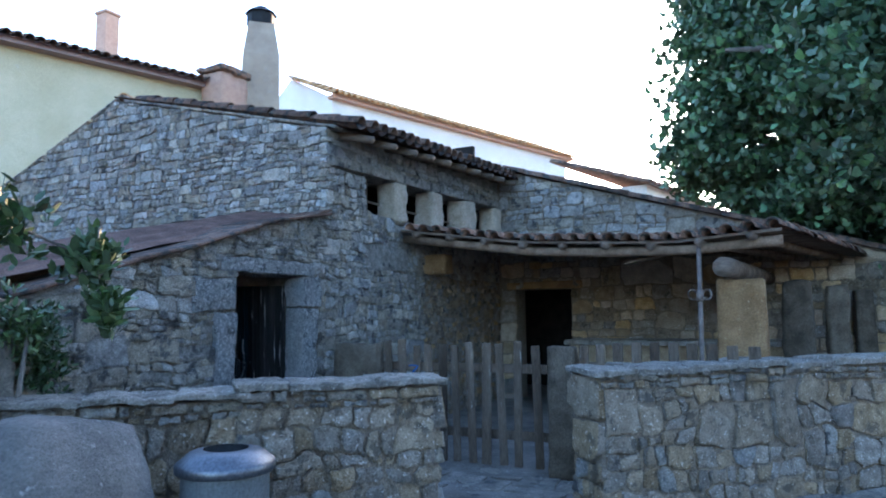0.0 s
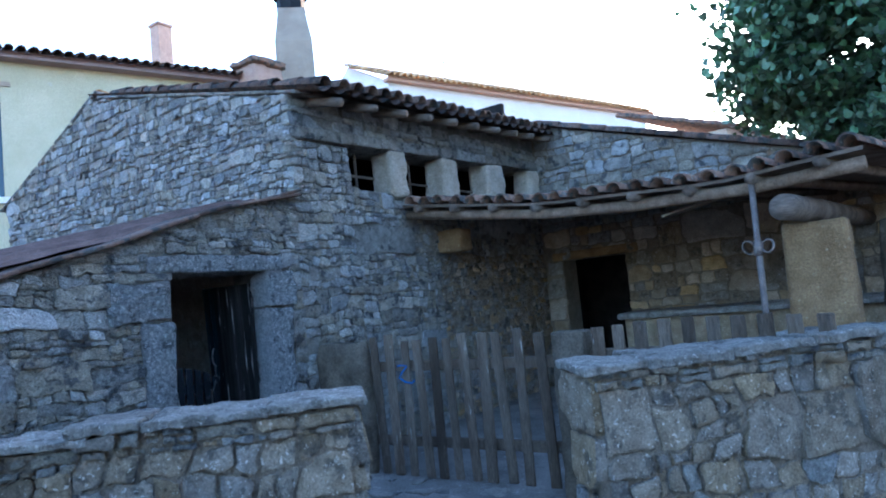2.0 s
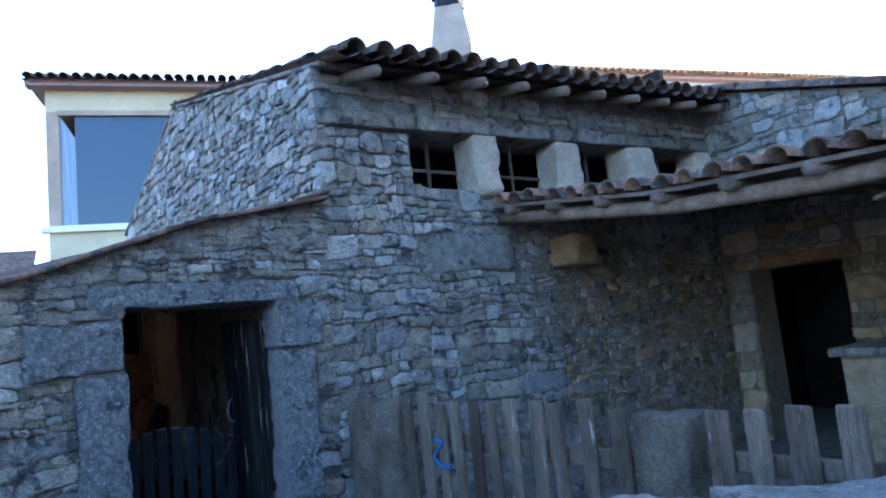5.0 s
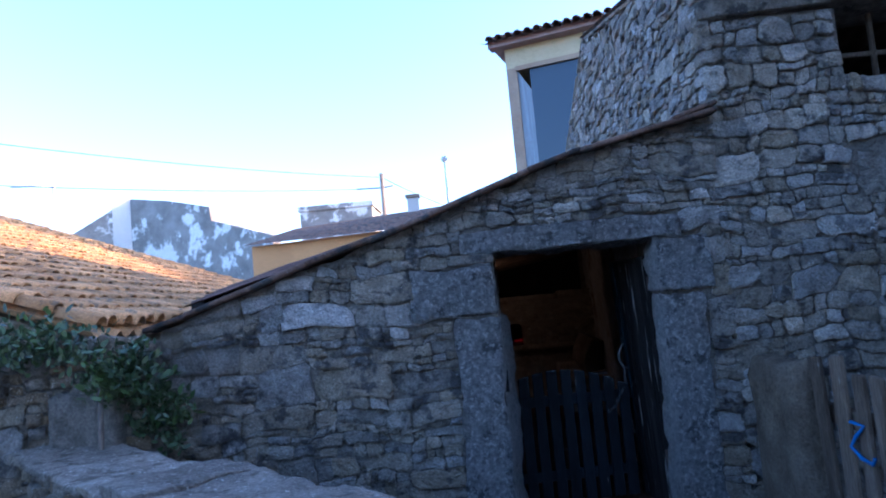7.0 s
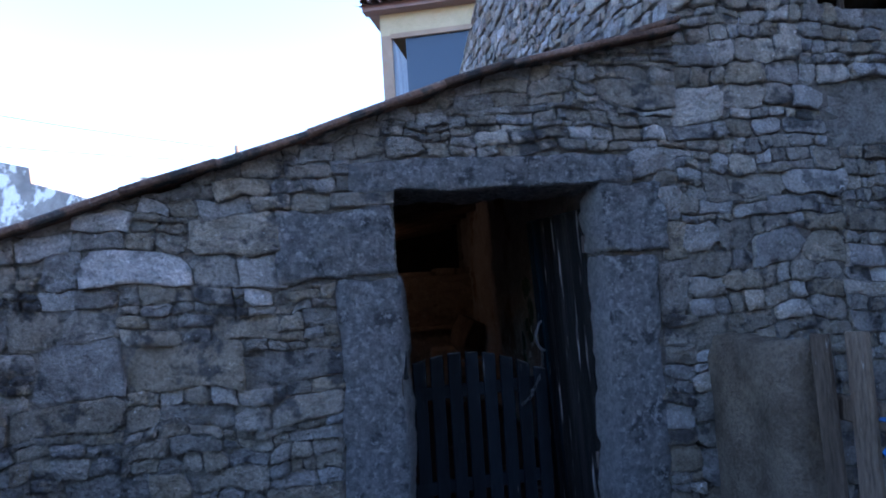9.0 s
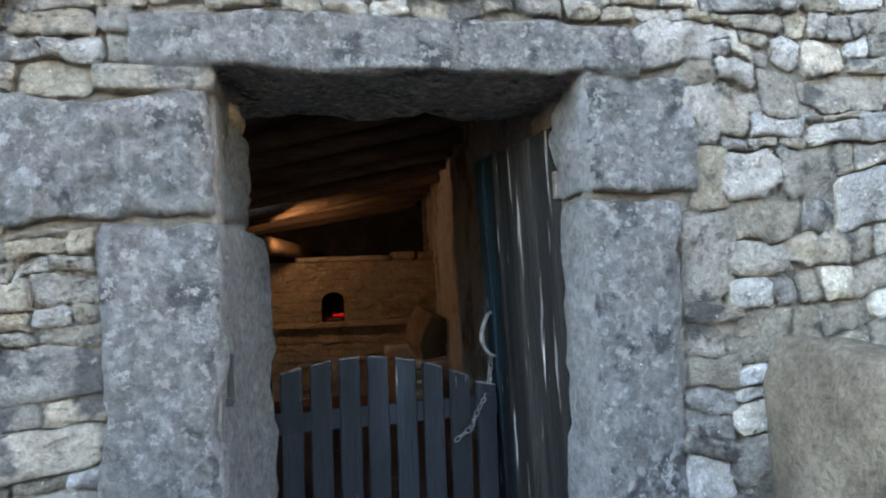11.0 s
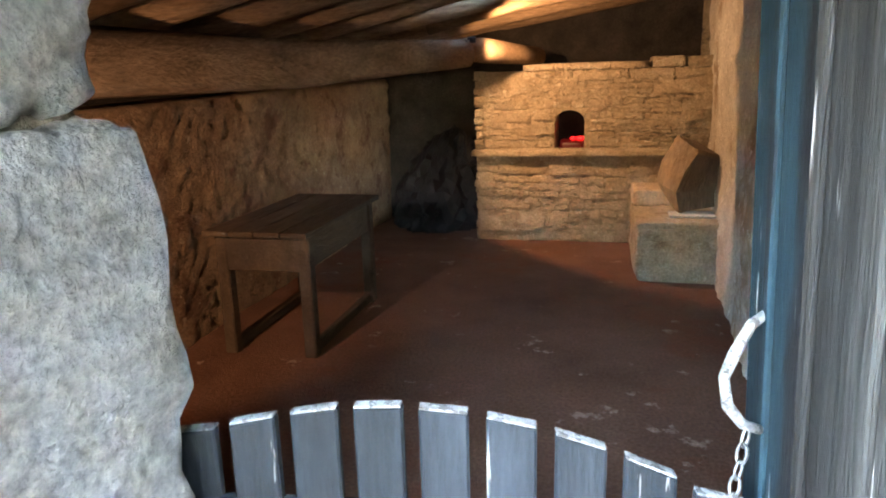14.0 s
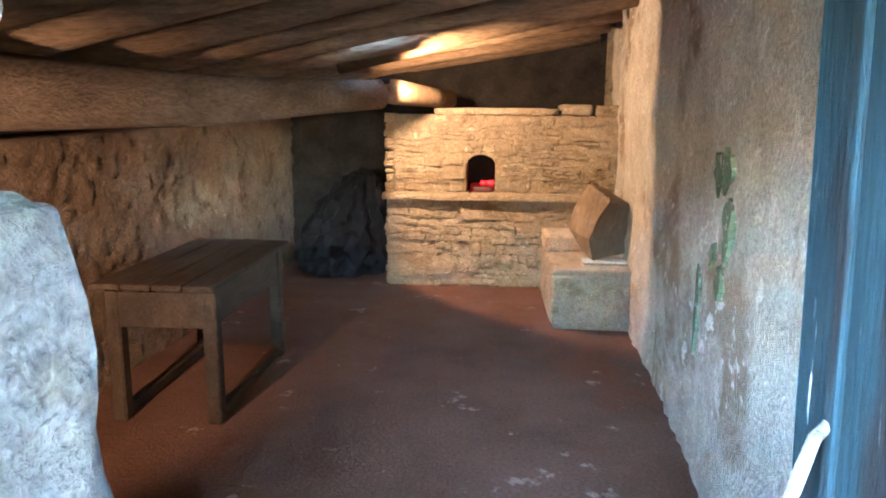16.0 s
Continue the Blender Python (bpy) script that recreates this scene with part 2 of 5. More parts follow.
M_PIERPALE = mat("pale_buff_pier_stone", (0.48, 0.39, 0.28), (0.62, 0.53, 0.41), 9, 0.92, 1.0, None, 0.1)
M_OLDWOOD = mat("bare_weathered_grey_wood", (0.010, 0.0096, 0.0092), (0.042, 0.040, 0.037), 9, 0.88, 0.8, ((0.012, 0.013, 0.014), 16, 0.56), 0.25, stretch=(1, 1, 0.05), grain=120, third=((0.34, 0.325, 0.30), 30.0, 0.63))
# small red electric lights that imitate embers in the oven mouth
M_EMBER_LIGHT = glow("red_ember_light", (1.0, 0.015, 0.02), 0.008)
# faint emission that stands in for red light spread inside the mouth
M_REDGLOW = glow("dim_red_mouth_glow", (1.0, 0.02, 0.03), 0.00018)
for dull in (M_BLUE, M_DOOR, M_BAG, M_PALING, M_STONE, M_JAMB, M_CORK, M_BLACK, M_CAP, M_OLDWOOD, M_DARKWOOD, M_RAFTER, M_SOOT_SHADE, M_TILE, M_TILE_SHADE, M_TILE_IN, M_LOW, M_PALE, M_PIER, M_TABLE, M_GROUND, M_PAVE, M_FLOOR):
    dull.node_tree.nodes["Principled BSDF"].inputs["Specular IOR Level"].default_value = 0.12
M_PANE = bpy.data.materials.new("window_pane")
M_PANE.use_nodes = True
pb = M_PANE.node_tree.nodes["Principled BSDF"]
pb.inputs["Base Color"].default_value = (0.03, 0.05, 0.075, 1)
pb.inputs["Roughness"].default_value = 0.06
pb.inputs["IOR"].default_value = 1.45
M_CURTAIN = mat("bluish_curtain", (0.12, 0.15, 0.18), (0.20, 0.24, 0.28), 3, 0.25, 0.0, None, 0.0, stretch=(6, 6, 0.2))
for leaf_mat in (M_LEAF, M_LEAF2):
    leaf_mat.node_tree.nodes["Principled BSDF"].inputs["Transmission Weight"].default_value = 0.0
    leaf_mat.node_tree.nodes["Principled BSDF"].inputs["Subsurface Weight"].default_value = 0.0


# ---- mesh helpers ----
rng = random.Random(7)


def add_mesh(name, verts, faces, material, parent=None, label="", smooth=False):
    me = bpy.data.meshes.new(name)
    me.from_pydata([tuple(v) for v in verts], [], faces)
    me.materials.append(material)
    if smooth:
        me.polygons.foreach_set("use_smooth", [True] * len(me.polygons))
    me.update()
    ob = new(name, me)
    if parent is not None:
        ob.parent = parent
    if label:
        ob["label"] = label
    return ob


def empty(name, label, category, group="", kind=""):
    return tagged(new(name), label, category, group, kind)


def jitter(verts, amount, freq=3.0, seed=0.0):
    out = []
    for v in verts:
        n = noise.noise_vector(Vector(v) * freq + Vector((seed, seed * 1.7, -seed)))
        out.append((v[0] + n.x * amount, v[1] + n.y * amount, v[2] + n.z * amount))
    return out


def block(sx, sy, sz, bev=0.01):
    """A chamfered box round the origin: verts and faces."""
    hx, hy, hz = sx / 2, sy / 2, sz / 2
    b = min(bev, hx * 0.6, hy * 0.6, hz * 0.6)
    verts, idx = [], {}
    for cx in (-1, 1):
        for cy in (-1, 1):
            for cz in (-1, 1):
                for ax in range(3):
                    p = [cx * hx, cy * hy, cz * hz]
                    for k in range(3):
                        if k != ax:
                            p[k] -= (cx, cy, cz)[k] * b
                    idx[cx, cy, cz, ax] = len(verts)
                    verts.append(tuple(p))
    faces = []

    def face(ids, out):
        a, c, d = (Vector(verts[i]) for i in ids[:3])
        if (c - a).cross(d - a).dot(Vector(out)) < 0:
            ids = ids[::-1]
        faces.append(ids)
    s = (-1, 1)
    for ax in range(3):
        o1, o2 = [k for k in range(3) if k != ax]
        for sg in s:
            ids = []
            for a, c in ((-1, -1), (1, -1), (1, 1), (-1, 1)):
                q = [0, 0, 0]
                q[ax], q[o1], q[o2] = sg, a, c
                ids.append(idx[(*q, ax)])
            out = [0, 0, 0]
            out[ax] = sg
            face(ids, out)
        for a in s:
            for c in s:
                q0, q1 = [0, 0, 0], [0, 0, 0]
                q0[o1] = q1[o1] = a
                q0[o2] = q1[o2] = c
                q0[ax], q1[ax] = -1, 1
                out = [0, 0, 0]
                out[o1], out[o2] = a, c
                face([idx[(*q0, o1)], idx[(*q1, o1)], idx[(*q1, o2)], idx[(*q0, o2)]], out)
    for cx in s:
        for cy in s:
            for cz in s:
                face([idx[cx, cy, cz, 0], idx[cx, cy, cz, 1], idx[cx, cy, cz, 2]], (cx, cy, cz))
    return verts, faces


def put(verts, m):
    return [tuple(m @ Vector(v)) for v in verts]


def box(name, lo, hi, material, parent=None, label="", bev=0.01, rough=0.0, m=None, seed=0.0):
    """A chamfered box between two corners; rough: uneven faces; m: a pose that turns it."""
    c = [(a + b) / 2 for a, b in zip(lo, hi)]
    v, f = block(*[b - a for a, b in zip(lo, hi)], bev)
    v = put(v, pose(*c))
    if rough:
        v = jitter(v, rough, 4.0, seed)
    if m is not None:
        v = put(v, m)
    return add_mesh(name, v, f, material, parent, label)


def boulder_block(name, lo, hi, material, parent=None, label="", bev=0.03, rough=0.02, cuts=7, seed=0.0, m=None):
    """A stone block with a fine, uneven skin and worn edges."""
    bm = bmesh.new()
    bmesh.ops.create_cube(bm, size=1.0)
    bmesh.ops.subdivide_edges(bm, edges=bm.edges[:], cuts=cuts, use_grid_fill=True)
    size = Vector([b - a for a, b in zip(lo, hi)])
    mid = Vector([(a + b) / 2 for a, b in zip(lo, hi)])
    for v in bm.verts:
        p = Vector((v.co.x * size.x, v.co.y * size.y, v.co.z * size.z))
        q = Vector([max(-size[k] / 2 + bev, min(size[k] / 2 - bev, p[k])) for k in range(3)])
        d = p - q
        if d.length > 1e-6:
            p = q + d.normalized() * bev
        w = p + mid
        n = noise.noise_vector(w * 5 + Vector((seed, 0, seed))) * rough + noise.noise_vector(w * 17) * rough * 0.5 + noise.noise_vector(w * 46) * rough * 0.22
        v.co = w + n
        if m is not None:
            v.co = m @ v.co
    me = bpy.data.meshes.new(name)
    bm.to_mesh(me)
    bm.free()
    me.materials.append(material)
    me.polygons.foreach_set("use_smooth", [True] * len(me.polygons))
    ob = new(name, me)
    if parent is not None:
        ob.parent = parent
    if label:
        ob["label"] = label
    return ob


def tube_data(pts, radii, sides=10, wobble=0.0, seed=0.0):
    verts, faces = [], []
    pts = [Vector(p) for p in pts]
    for i, p in enumerate(pts):
        d = (pts[min(i + 1, len(pts) - 1)] - pts[max(i - 1, 0)]).normalized()
        a = d.orthogonal().normalized() if i == 0 else (a - d * a.dot(d)).normalized()
        b = d.cross(a)
        r = radii[i] if isinstance(radii, (list, tuple)) else radii
        for k in range(sides):
            t = 2 * math.pi * k / sides
            rr = r * (1 + wobble * noise.noise(Vector((p.x * 3 + seed, p.y * 3 + math.cos(t), p.z * 3 + math.sin(t)))))
            verts.append(p + (a * math.cos(t) + b * math.sin(t)) * rr)
        if i:
            o = (i - 1) * sides
            for k in range(sides):
                k2 = (k + 1) % sides
                faces.append((o + k, o + k2, o + sides + k2, o + sides + k))
    faces.append(tuple(range(sides))[::-1])
    o = (len(pts) - 1) * sides
    faces.append(tuple(range(o, o + sides)))
    return verts, faces


def tube(name, pts, radii, material, parent=None, label="", sides=10, wobble=0.0, seed=0.0):
    v, f = tube_data(pts, radii, sides, wobble, seed)
    return add_mesh(name, v, f, material, parent, label, smooth=True)


def lathe(name, profile, material, centre, parent=None, label="", sides=40, smooth=True):
    verts, faces = [], []
    for r, z in profile:
        for k in range(sides):
            t = 2 * math.pi * k / sides
            verts.append((centre[0] + r * math.cos(t), centre[1] + r * math.sin(t), z))
    for i in range(len(profile) - 1):
        for k in range(sides):
            k2 = (k + 1) % sides
            faces.append((i * sides + k, i * sides + k2, (i + 1) * sides + k2, (i + 1) * sides + k))
    return add_mesh(name, verts, faces, material, parent, label, smooth=smooth)


def prism(name, outline, z0, z1, material, parent=None, label=""):
    """Walls of a closed plan outline, from z0 up to z1 (a number or a function of x, y)."""
    n = len(outline)
    top = z1 if callable(z1) else (lambda x, y: z1)
    v = [(x, y, z0) for x, y in outline] + [(x, y, top(x, y)) for x, y in outline]
    f = [tuple(range(n))[::-1], tuple(range(n, 2 * n))] + [(i, (i + 1) % n, n + (i + 1) % n, n + i) for i in range(n)]
    return add_mesh(name, v, f, material, parent, label)


def upright(name, plane_pts, thick, material, parent=None, label=""):
    """A wall slab: its front outline in space, pushed back by the vector thick."""
    n, t = len(plane_pts), Vector(thick)
    v = [Vector(p) for p in plane_pts] + [Vector(p) + t for p in plane_pts]
    f = [tuple(range(n)), tuple(range(n, 2 * n))[::-1]] + [(i, n + i, n + (i + 1) % n, (i + 1) % n) for i in range(n)]
    return add_mesh(name, v, f, material, parent, label)


def stone_data(poly, depth, joint, rag, r, clampv):
    """One rubble stone from its outline in wall coordinates (u along, v up, w out): crisp worn edges round an uneven face."""
    ring = []
    for k in range(len(poly)):
        a, b = poly[k], poly[(k + 1) % len(poly)]
        cuts = min(5, 1 + int(math.hypot(b[0] - a[0], b[1] - a[1]) / 0.045))
        ring += [(a[0] + (b[0] - a[0]) * c / cuts, a[1] + (b[1] - a[1]) * c / cuts) for c in range(cuts)]
    out = []
    for u, v in ring:
        n = noise.noise_vector(Vector((u * 2.4, v * 2.8, 7.5))) * rag * 2.2 + noise.noise_vector(Vector((u * 8.0, v * 8.0, 0.5))) * rag
        n += noise.noise_vector(Vector((u * 27.0, v * 27.0, 4.5))) * min(0.011, rag)
        out.append((u + n.x, clampv(u, v + n.y)))
    cu = sum(p[0] for p in out) / len(out)
    cv = sum(p[1] for p in out) / len(out)
    size = sum(math.hypot(p[0] - cu, p[1] - cv) for p in out) / len(out)
    j = joint * r.uniform(0.5, 2.0)
    d = depth * r.uniform(0.35, 1.35)
    tu, tv = r.uniform(-.13, .13), r.uniform(-.20, .10)
    verts, n = [], len(out)
    sd = r.uniform(0, 50)
    for inset, dep, bumpy in ((j, -0.05, 0), (j, d * 0.72, 0), (j, d * 0.72, 0), (j + 0.007, d * 0.97, 0.3), (j + 0.018 + 0.12 * size, d, 0.6), (j + 0.58 * size, d, 1.0)):
        for u, v in out:
            q = math.hypot(u - cu, v - cv) + 1e-6
            f = max(0.25, 1 - inset / q)
            uu, vv = cu + (u - cu) * f, cv + (v - cv) * f
            rough = noise.noise(Vector((uu * 13 + sd, vv * 13, sd))) * 0.5 + noise.noise(Vector((uu * 34, vv * 34, sd))) * 0.3
            verts.append((uu, vv, dep + (tu * (uu - cu) + tv * (vv - cv) if dep > 0 else 0) + rough * d * bumpy))
    verts.append((cu, cv, d * (1 + 0.5 * noise.noise(Vector((cu * 13 + sd, cv * 13, sd))))))
    faces = []
    for k in (0, 2, 3, 4):
        for i in range(n):
            i2 = (i + 1) % n
            faces.append((k * n + i, k * n + i2, (k + 1) * n + i2, (k + 1) * n + i))
    for i in range(n):
        faces.append((5 * n + i, 5 * n + (i + 1) % n, 6 * n))
    return verts, faces


def carve(a0, a1, b0, b1, course, aspect, r):
    """Cuts a stretch of wall into roughly coursed stones, large and small: their outlines."""
    todo, out = [(a0, a1, b0, b1)], []
    while todo:
        u0, u1, v0, v1 = todo.pop()
        w, h = u1 - u0, v1 - v0
        top = r.uniform(course[0], course[1]) * (1.6 if r.random() < 0.75 else 0.8)
        wide = max(h, course[0]) * r.uniform(*aspect) * 1.45
        if h > top and h > course[0] * 1.5 and w < 1.6 + 0.6 * r.random():
            c = v0 + h * r.uniform(0.30, 0.70)
            todo += [(u0, u1, v0, c), (u0, u1, c, v1)]
        elif w > 0.13 and (w > wide or h > top and w > 1.6):
            c = u0 + w * r.uniform(0.28, 0.72)
            todo += [(u0, c, v0, v1), (c, u1, v0, v1)]
        else:
            m = min(w, h)
            pts = []
            for x, y, sx, sy in ((u0, v0, 1, 1), (u1, v0, -1, 1), (u1, v1, -1, -1), (u0, v1, 1, -1)):
                k = r.uniform(0.10, 0.34) * m if r.random() < 0.55 else 0
                p, q = (x + sx * k * r.uniform(.6, 1.6), y), (x, y + sy * k)
                pts += [(x, y)] if not k else ([q, p] if sx * sy > 0 else [p, q])
            out.append(pts)
    return out


def rubble(parent, origin, along, out, spans, v0, v1, materials, course=(0.09, 0.24), aspect=(0.9, 2.6), depth=0.035, warp=0.035, joint=0.008,
           seed=1, clampv=lambda u, v: v, near=lambda u, v: True, most=300, name="stone", rise=(0, 0, 1)):
    """Fits irregular stones together on a wall plane. spans(v): the stretches of u that have wall at that height."""
    r = random.Random(seed)
    o, a, n = Vector(origin), Vector(along).normalized(), Vector(out).normalized()
    up = Vector(rise)
    flip = a.cross(up).dot(n) < 0
    singles, rest, runs = 0, {}, []
    v = v0
    while v < v1 - 0.001:
        top = min(v + 0.02, v1)
        found = spans((v + top) / 2)
        last = runs[-1] if runs else None
        if last and len(last[0]) == len(found) and all(abs(p - q) < 0.09 for x, y in zip(last[0], found) for p, q in zip(x, y)):
            last[0] = found
            last[2] = top
            last[3] = [(min(x[0], y[0]), max(x[1], y[1])) for x, y in zip(last[3], found)]
        else:
            runs.append([found, v, top, found])
        v = top
    polys = [p for _, lo, hi, wide in runs for a0, a1 in wide for p in carve(a0, a1, lo, hi, course, aspect, r)]
    for poly in polys:
        poly = [(u, clampv(u, v)) for u, v in poly]
        area = abs(sum(poly[m - 1][0] * poly[m][1] - poly[m][0] * poly[m - 1][1] for m in range(len(poly)))) / 2
        if area < 0.0006:
            continue
        su, sv = sum(q[0] for q in poly) / len(poly), sum(q[1] for q in poly) / len(poly)
        vs, fs = stone_data(poly, depth, joint, warp * 0.35, r, clampv)
        vs = [o + a * x + up * y + n * w for x, y, w in vs]
        if flip:
            fs = [f[::-1] for f in fs]
        mk = r.choices(range(len(materials)), [m[1] for m in materials])[0]
        if singles < most and near(su, sv):
            add_mesh(name, vs, fs, materials[mk][0], parent, smooth=True)
            singles += 1
        else:
            rv, rf = rest.setdefault(mk, ([], []))
            off = len(rv)
            rv.extend(vs)
            rf.extend(tuple(i + off for i in f) for f in fs)
    for mk, (rv, rf) in rest.items():
        tagged(add_mesh("small_" + name + "s", rv, rf, materials[mk][0], parent, smooth=True), kind="stuff")


def tile_data(length, r0, r1, arch=True, seg=6, thick=0.014):
    """A tapered half-round clay tile lying along +y, from the origin."""
    verts, faces = [], []
    for y, r in ((0, r0), (length, r1)):
        for rr in (r, r - thick):
            for k in range(seg + 1):
                t = math.pi * k / seg
                verts.append((rr * math.cos(t), y, rr * math.sin(t) * (1 if arch else -1)))
    s = seg + 1
    for k in range(seg):
        faces += [(k, k + 1, 2 * s + k + 1, 2 * s + k), (s + k + 1, s + k, 3 * s + k, 3 * s + k + 1), (k + 1, k, s + k, s + k + 1), (2 * s + k, 2 * s + k + 1, 3 * s + k + 1, 3 * s + k)]
    return verts, faces


def tiled_roof(parent, corner, along, up_slope, width, slope_len, pitch=0.23, row=0.36, r=0.095, material=None, singles=(0, 1), seed=3):
    """Courses of cover tiles over a sheet of troughs. singles: the rows, from the eave, whose tiles are parts of their own."""
    rr = random.Random(seed)
    o, a, s = Vector(corner), Vector(along).normalized(), Vector(up_slope).normalized()
    n = a.cross(s).normalized()
    if n.z < 0:
        n = -n
    base = Matrix((( a.x, s.x, n.x, 0), (a.y, s.y, n.y, 0), (a.z, s.z, n.z, 0), (0, 0, 0, 1)))
    tv, tf = tile_data(row * 1.25, r, r * 0.82)
    rv, rf = [], []
    for j in range(int(slope_len / row)):
        for i in range(int(width / pitch)):
            p = o + a * (pitch * (i + 0.5) + rr.uniform(-.012, .012)) + s * (row * j + rr.uniform(-.03, .03)) + n * (0.02 + rr.uniform(0, .012))
            m = Matrix.Translation(p) @ base @ pose(0, 0, 0, rr.uniform(-2.0, 0.5) - 2.0, 0, rr.uniform(-2.5, 2.5))
            vs = put(tv, m)
            if j in singles:
                add_mesh("roof_tile", vs, tf, material, parent, smooth=True)
            else:
                off = len(rv)
                rv.extend(vs)
                rf.extend(tuple(k + off for k in f) for f in tf)
    if rv:
        tagged(add_mesh("roof_tiles", rv, rf, material, parent, smooth=True), kind="stuff")
    # troughs between the cover tiles
    cols = int(width / pitch) + 1
    gv, gf = [], []
    for i in range(cols):
        for t in range(4):
            x = (i - 0.5) * pitch + pitch * t / 4
            z = -0.055 * math.sin(math.pi * (t / 4)) if 0 < t < 4 else 0
            for y in (-0.06, slope_len):
                gv.append(o + a * x + s * y + n * z)
    for i in range(cols * 4 - 1):
        gf.append((2 * i, 2 * i + 2, 2 * i + 3, 2 * i + 1))
    add_mesh("trough_tiles", gv, gf, material, parent)


def leaves(name, blobs, count, size, material, parent, seed=1, lobed=True):
    """Many small leaves in uneven clumps. blobs: (centre, radii, share)."""
    r = random.Random(seed)
    shape = [(0, 0), (.34, .10), (.50, .42), (.30, .46), (.22, .80), (0, 1.0), (-.22, .80), (-.30, .46), (-.50, .42), (-.34, .10)] if lobed else [(0, 0), (.22, .35), (.16, .75), (0, 1), (-.16, .75), (-.22, .35)]
    V, F = [], []
    tot = sum(b[2] for b in blobs)
    for c, rad, share in blobs:
        c = Vector(c)
        clumps = []
        for _ in range(max(6, int(60 * share))):
            d = Vector((r.gauss(0, 1), r.gauss(0, 1), r.gauss(0, 1))).normalized() * r.uniform(0.3, 1.0)
            clumps.append((Vector((d.x * rad[0], d.y * rad[1], d.z * rad[2])), r.uniform(0.18, 0.42)))
        for _ in range(int(count * share / tot)):
            q, cr = r.choice(clumps)
            d = Vector((r.gauss(0, 1), r.gauss(0, 1), r.gauss(0, .8))) * cr * 0.50 * (sum(rad) / 3)
            p = c + q + d
            s = size * r.uniform(0.6, 1.35)
            m = Matrix.Translation(p) @ pose(0, 0, 0, r.uniform(95, 190), r.uniform(-50, 50), r.uniform(0, 360))
            off = len(V)
            V.extend(tuple(m @ Vector((x * s, y * s, -0.25 * s * abs(x) - 0.18 * s * y * y))) for x, y in shape)
            n = len(shape)
            half = n // 2
            F.append(tuple(off + k for k in range(0, half + 1)))
            F.append((off,) + tuple(off + k for k in range(half, n)))
    return tagged(add_mesh(name, V, F, material, parent), kind="stuff")


# ---- ground ----
gv, gf = [], []
GX = [-400, -60, -20] + [-8 + 0.8 * i for i in range(34)] + [24, 40, 90, 400]
GY = [-400, -60, -20] + [-6 + 0.8 * i for i in range(26)] + [18, 40, 90, 400]


def ground_z(x, y):
    t = max(0.0, min(1.0, (y - 1.0) / 3.4))
    return 0.07 * t * t * (3 - 2 * t) + 0.012 * noise.noise(Vector((x * 0.7, y * 0.7, 0)))


for x in GX:
    for y in GY:
        gv.append((x, y, ground_z(x, y)))
for i in range(len(GX) - 1):
    for j in range(len(GY) - 1):
        k = i * len(GY) + j
        gf.append((k, k + len(GY), k + len(GY) + 1, k + 1))
tagged(add_mesh("ground", gv, gf, M_GROUND, smooth=True), "worn grey stone and earth paving of the lane", "ground", kind="structure")


def interp(pts, x):
    if x <= pts[0][0]:
        return pts[0][1]
    for (a, b), (c, d) in zip(pts, pts[1:]):
        if x <= c:
            return b + (d - b) * (x - a) / (c - a)
    return pts[-1][1]


FACE = 4.785           # backing plane of the front wall; its stones stand proud of it
SHED_TOP = ((2.7, 1.75), (3.85, 2.12), (4.32, 2.25), (5.37, 2.60), (6.3, 2.79))


def shed_top(x):
    return interp(SHED_TOP, x)


def eave_z(x):
    return 3.82 + 0.06 * (x - 6.3)


def gable_top(y):
    return 3.86 + (y - 4.75) * 0.24 if y < 8.55 else 4.77 - (y - 8.55) * 0.38


def gable_foot(y):
    return 2.79 - 0.03 * (y - 4.75)


# ---- front wall: bakehouse part and house part ----
def front(name, pts, parent):
    return upright(name, [(x, FACE, z) for x, z in pts], (0, 0.50, 0), M_MORTAR, parent)


wall_shed = empty("wall_bakehouse", "dark rubble stone front wall of the low bakehouse", "wall", kind="structure")
front("wall_core", [(2.7, 0), (4.87, 0), (4.87, shed_top(4.87) - .03), (4.32, 2.22), (3.85, 2.09), (2.7, 1.72)], wall_shed)
front("wall_core", [(4.87, 2.20), (5.90, 2.20), (5.90, shed_top(5.90) - .03), (5.37, 2.57), (4.87, shed_top(4.87) - .03)], wall_shed)
front("wall_core", [(5.90, 0), (6.3, 0), (6.3, 2.76), (5.90, shed_top(5.90) - .03)], wall_shed)


def shed_spans(v):
    left = 2.7
    while left < 6.25 and shed_top(left) < v:
        left += 0.02
    if v < 2.06:
        return [(left, 4.60), (6.14, 6.32)] if v < 1.66 else [(left, 4.36), (6.20, 6.32)] if v < 1.98 else [(left, 4.60), (6.18, 6.32)]
    if v < 2.20:
        return [(left, 4.70), (6.04, 6.32)]
    return [(left, 6.32)]


rubble(wall_shed, (0, FACE, 0), (1, 0, 0), (0, -1, 0), shed_spans, 0.0, 2.79, ((M_STONE, 10), (M_PALE, 0.8)), (0.045, 0.22), (1.0, 3.2), 0.034, 0.075, 0.003, 11,
       clampv=lambda u, v: min(v, shed_top(u)))
# dressed stones round the doorway
boulder_block("lintel", (4.67, 4.725, 2.045), (6.05, 5.27, 2.195), M_JAMB, wall_shed, "long weathered grey stone lintel", 0.016, 0.020, 34, 1)
HALF_SHEAR = Matrix(((1, 0.085, 0, -0.085 * 4.75), (0, 1, 0, 0), (0, 0, 1, 0), (0, 0, 0, 1)))
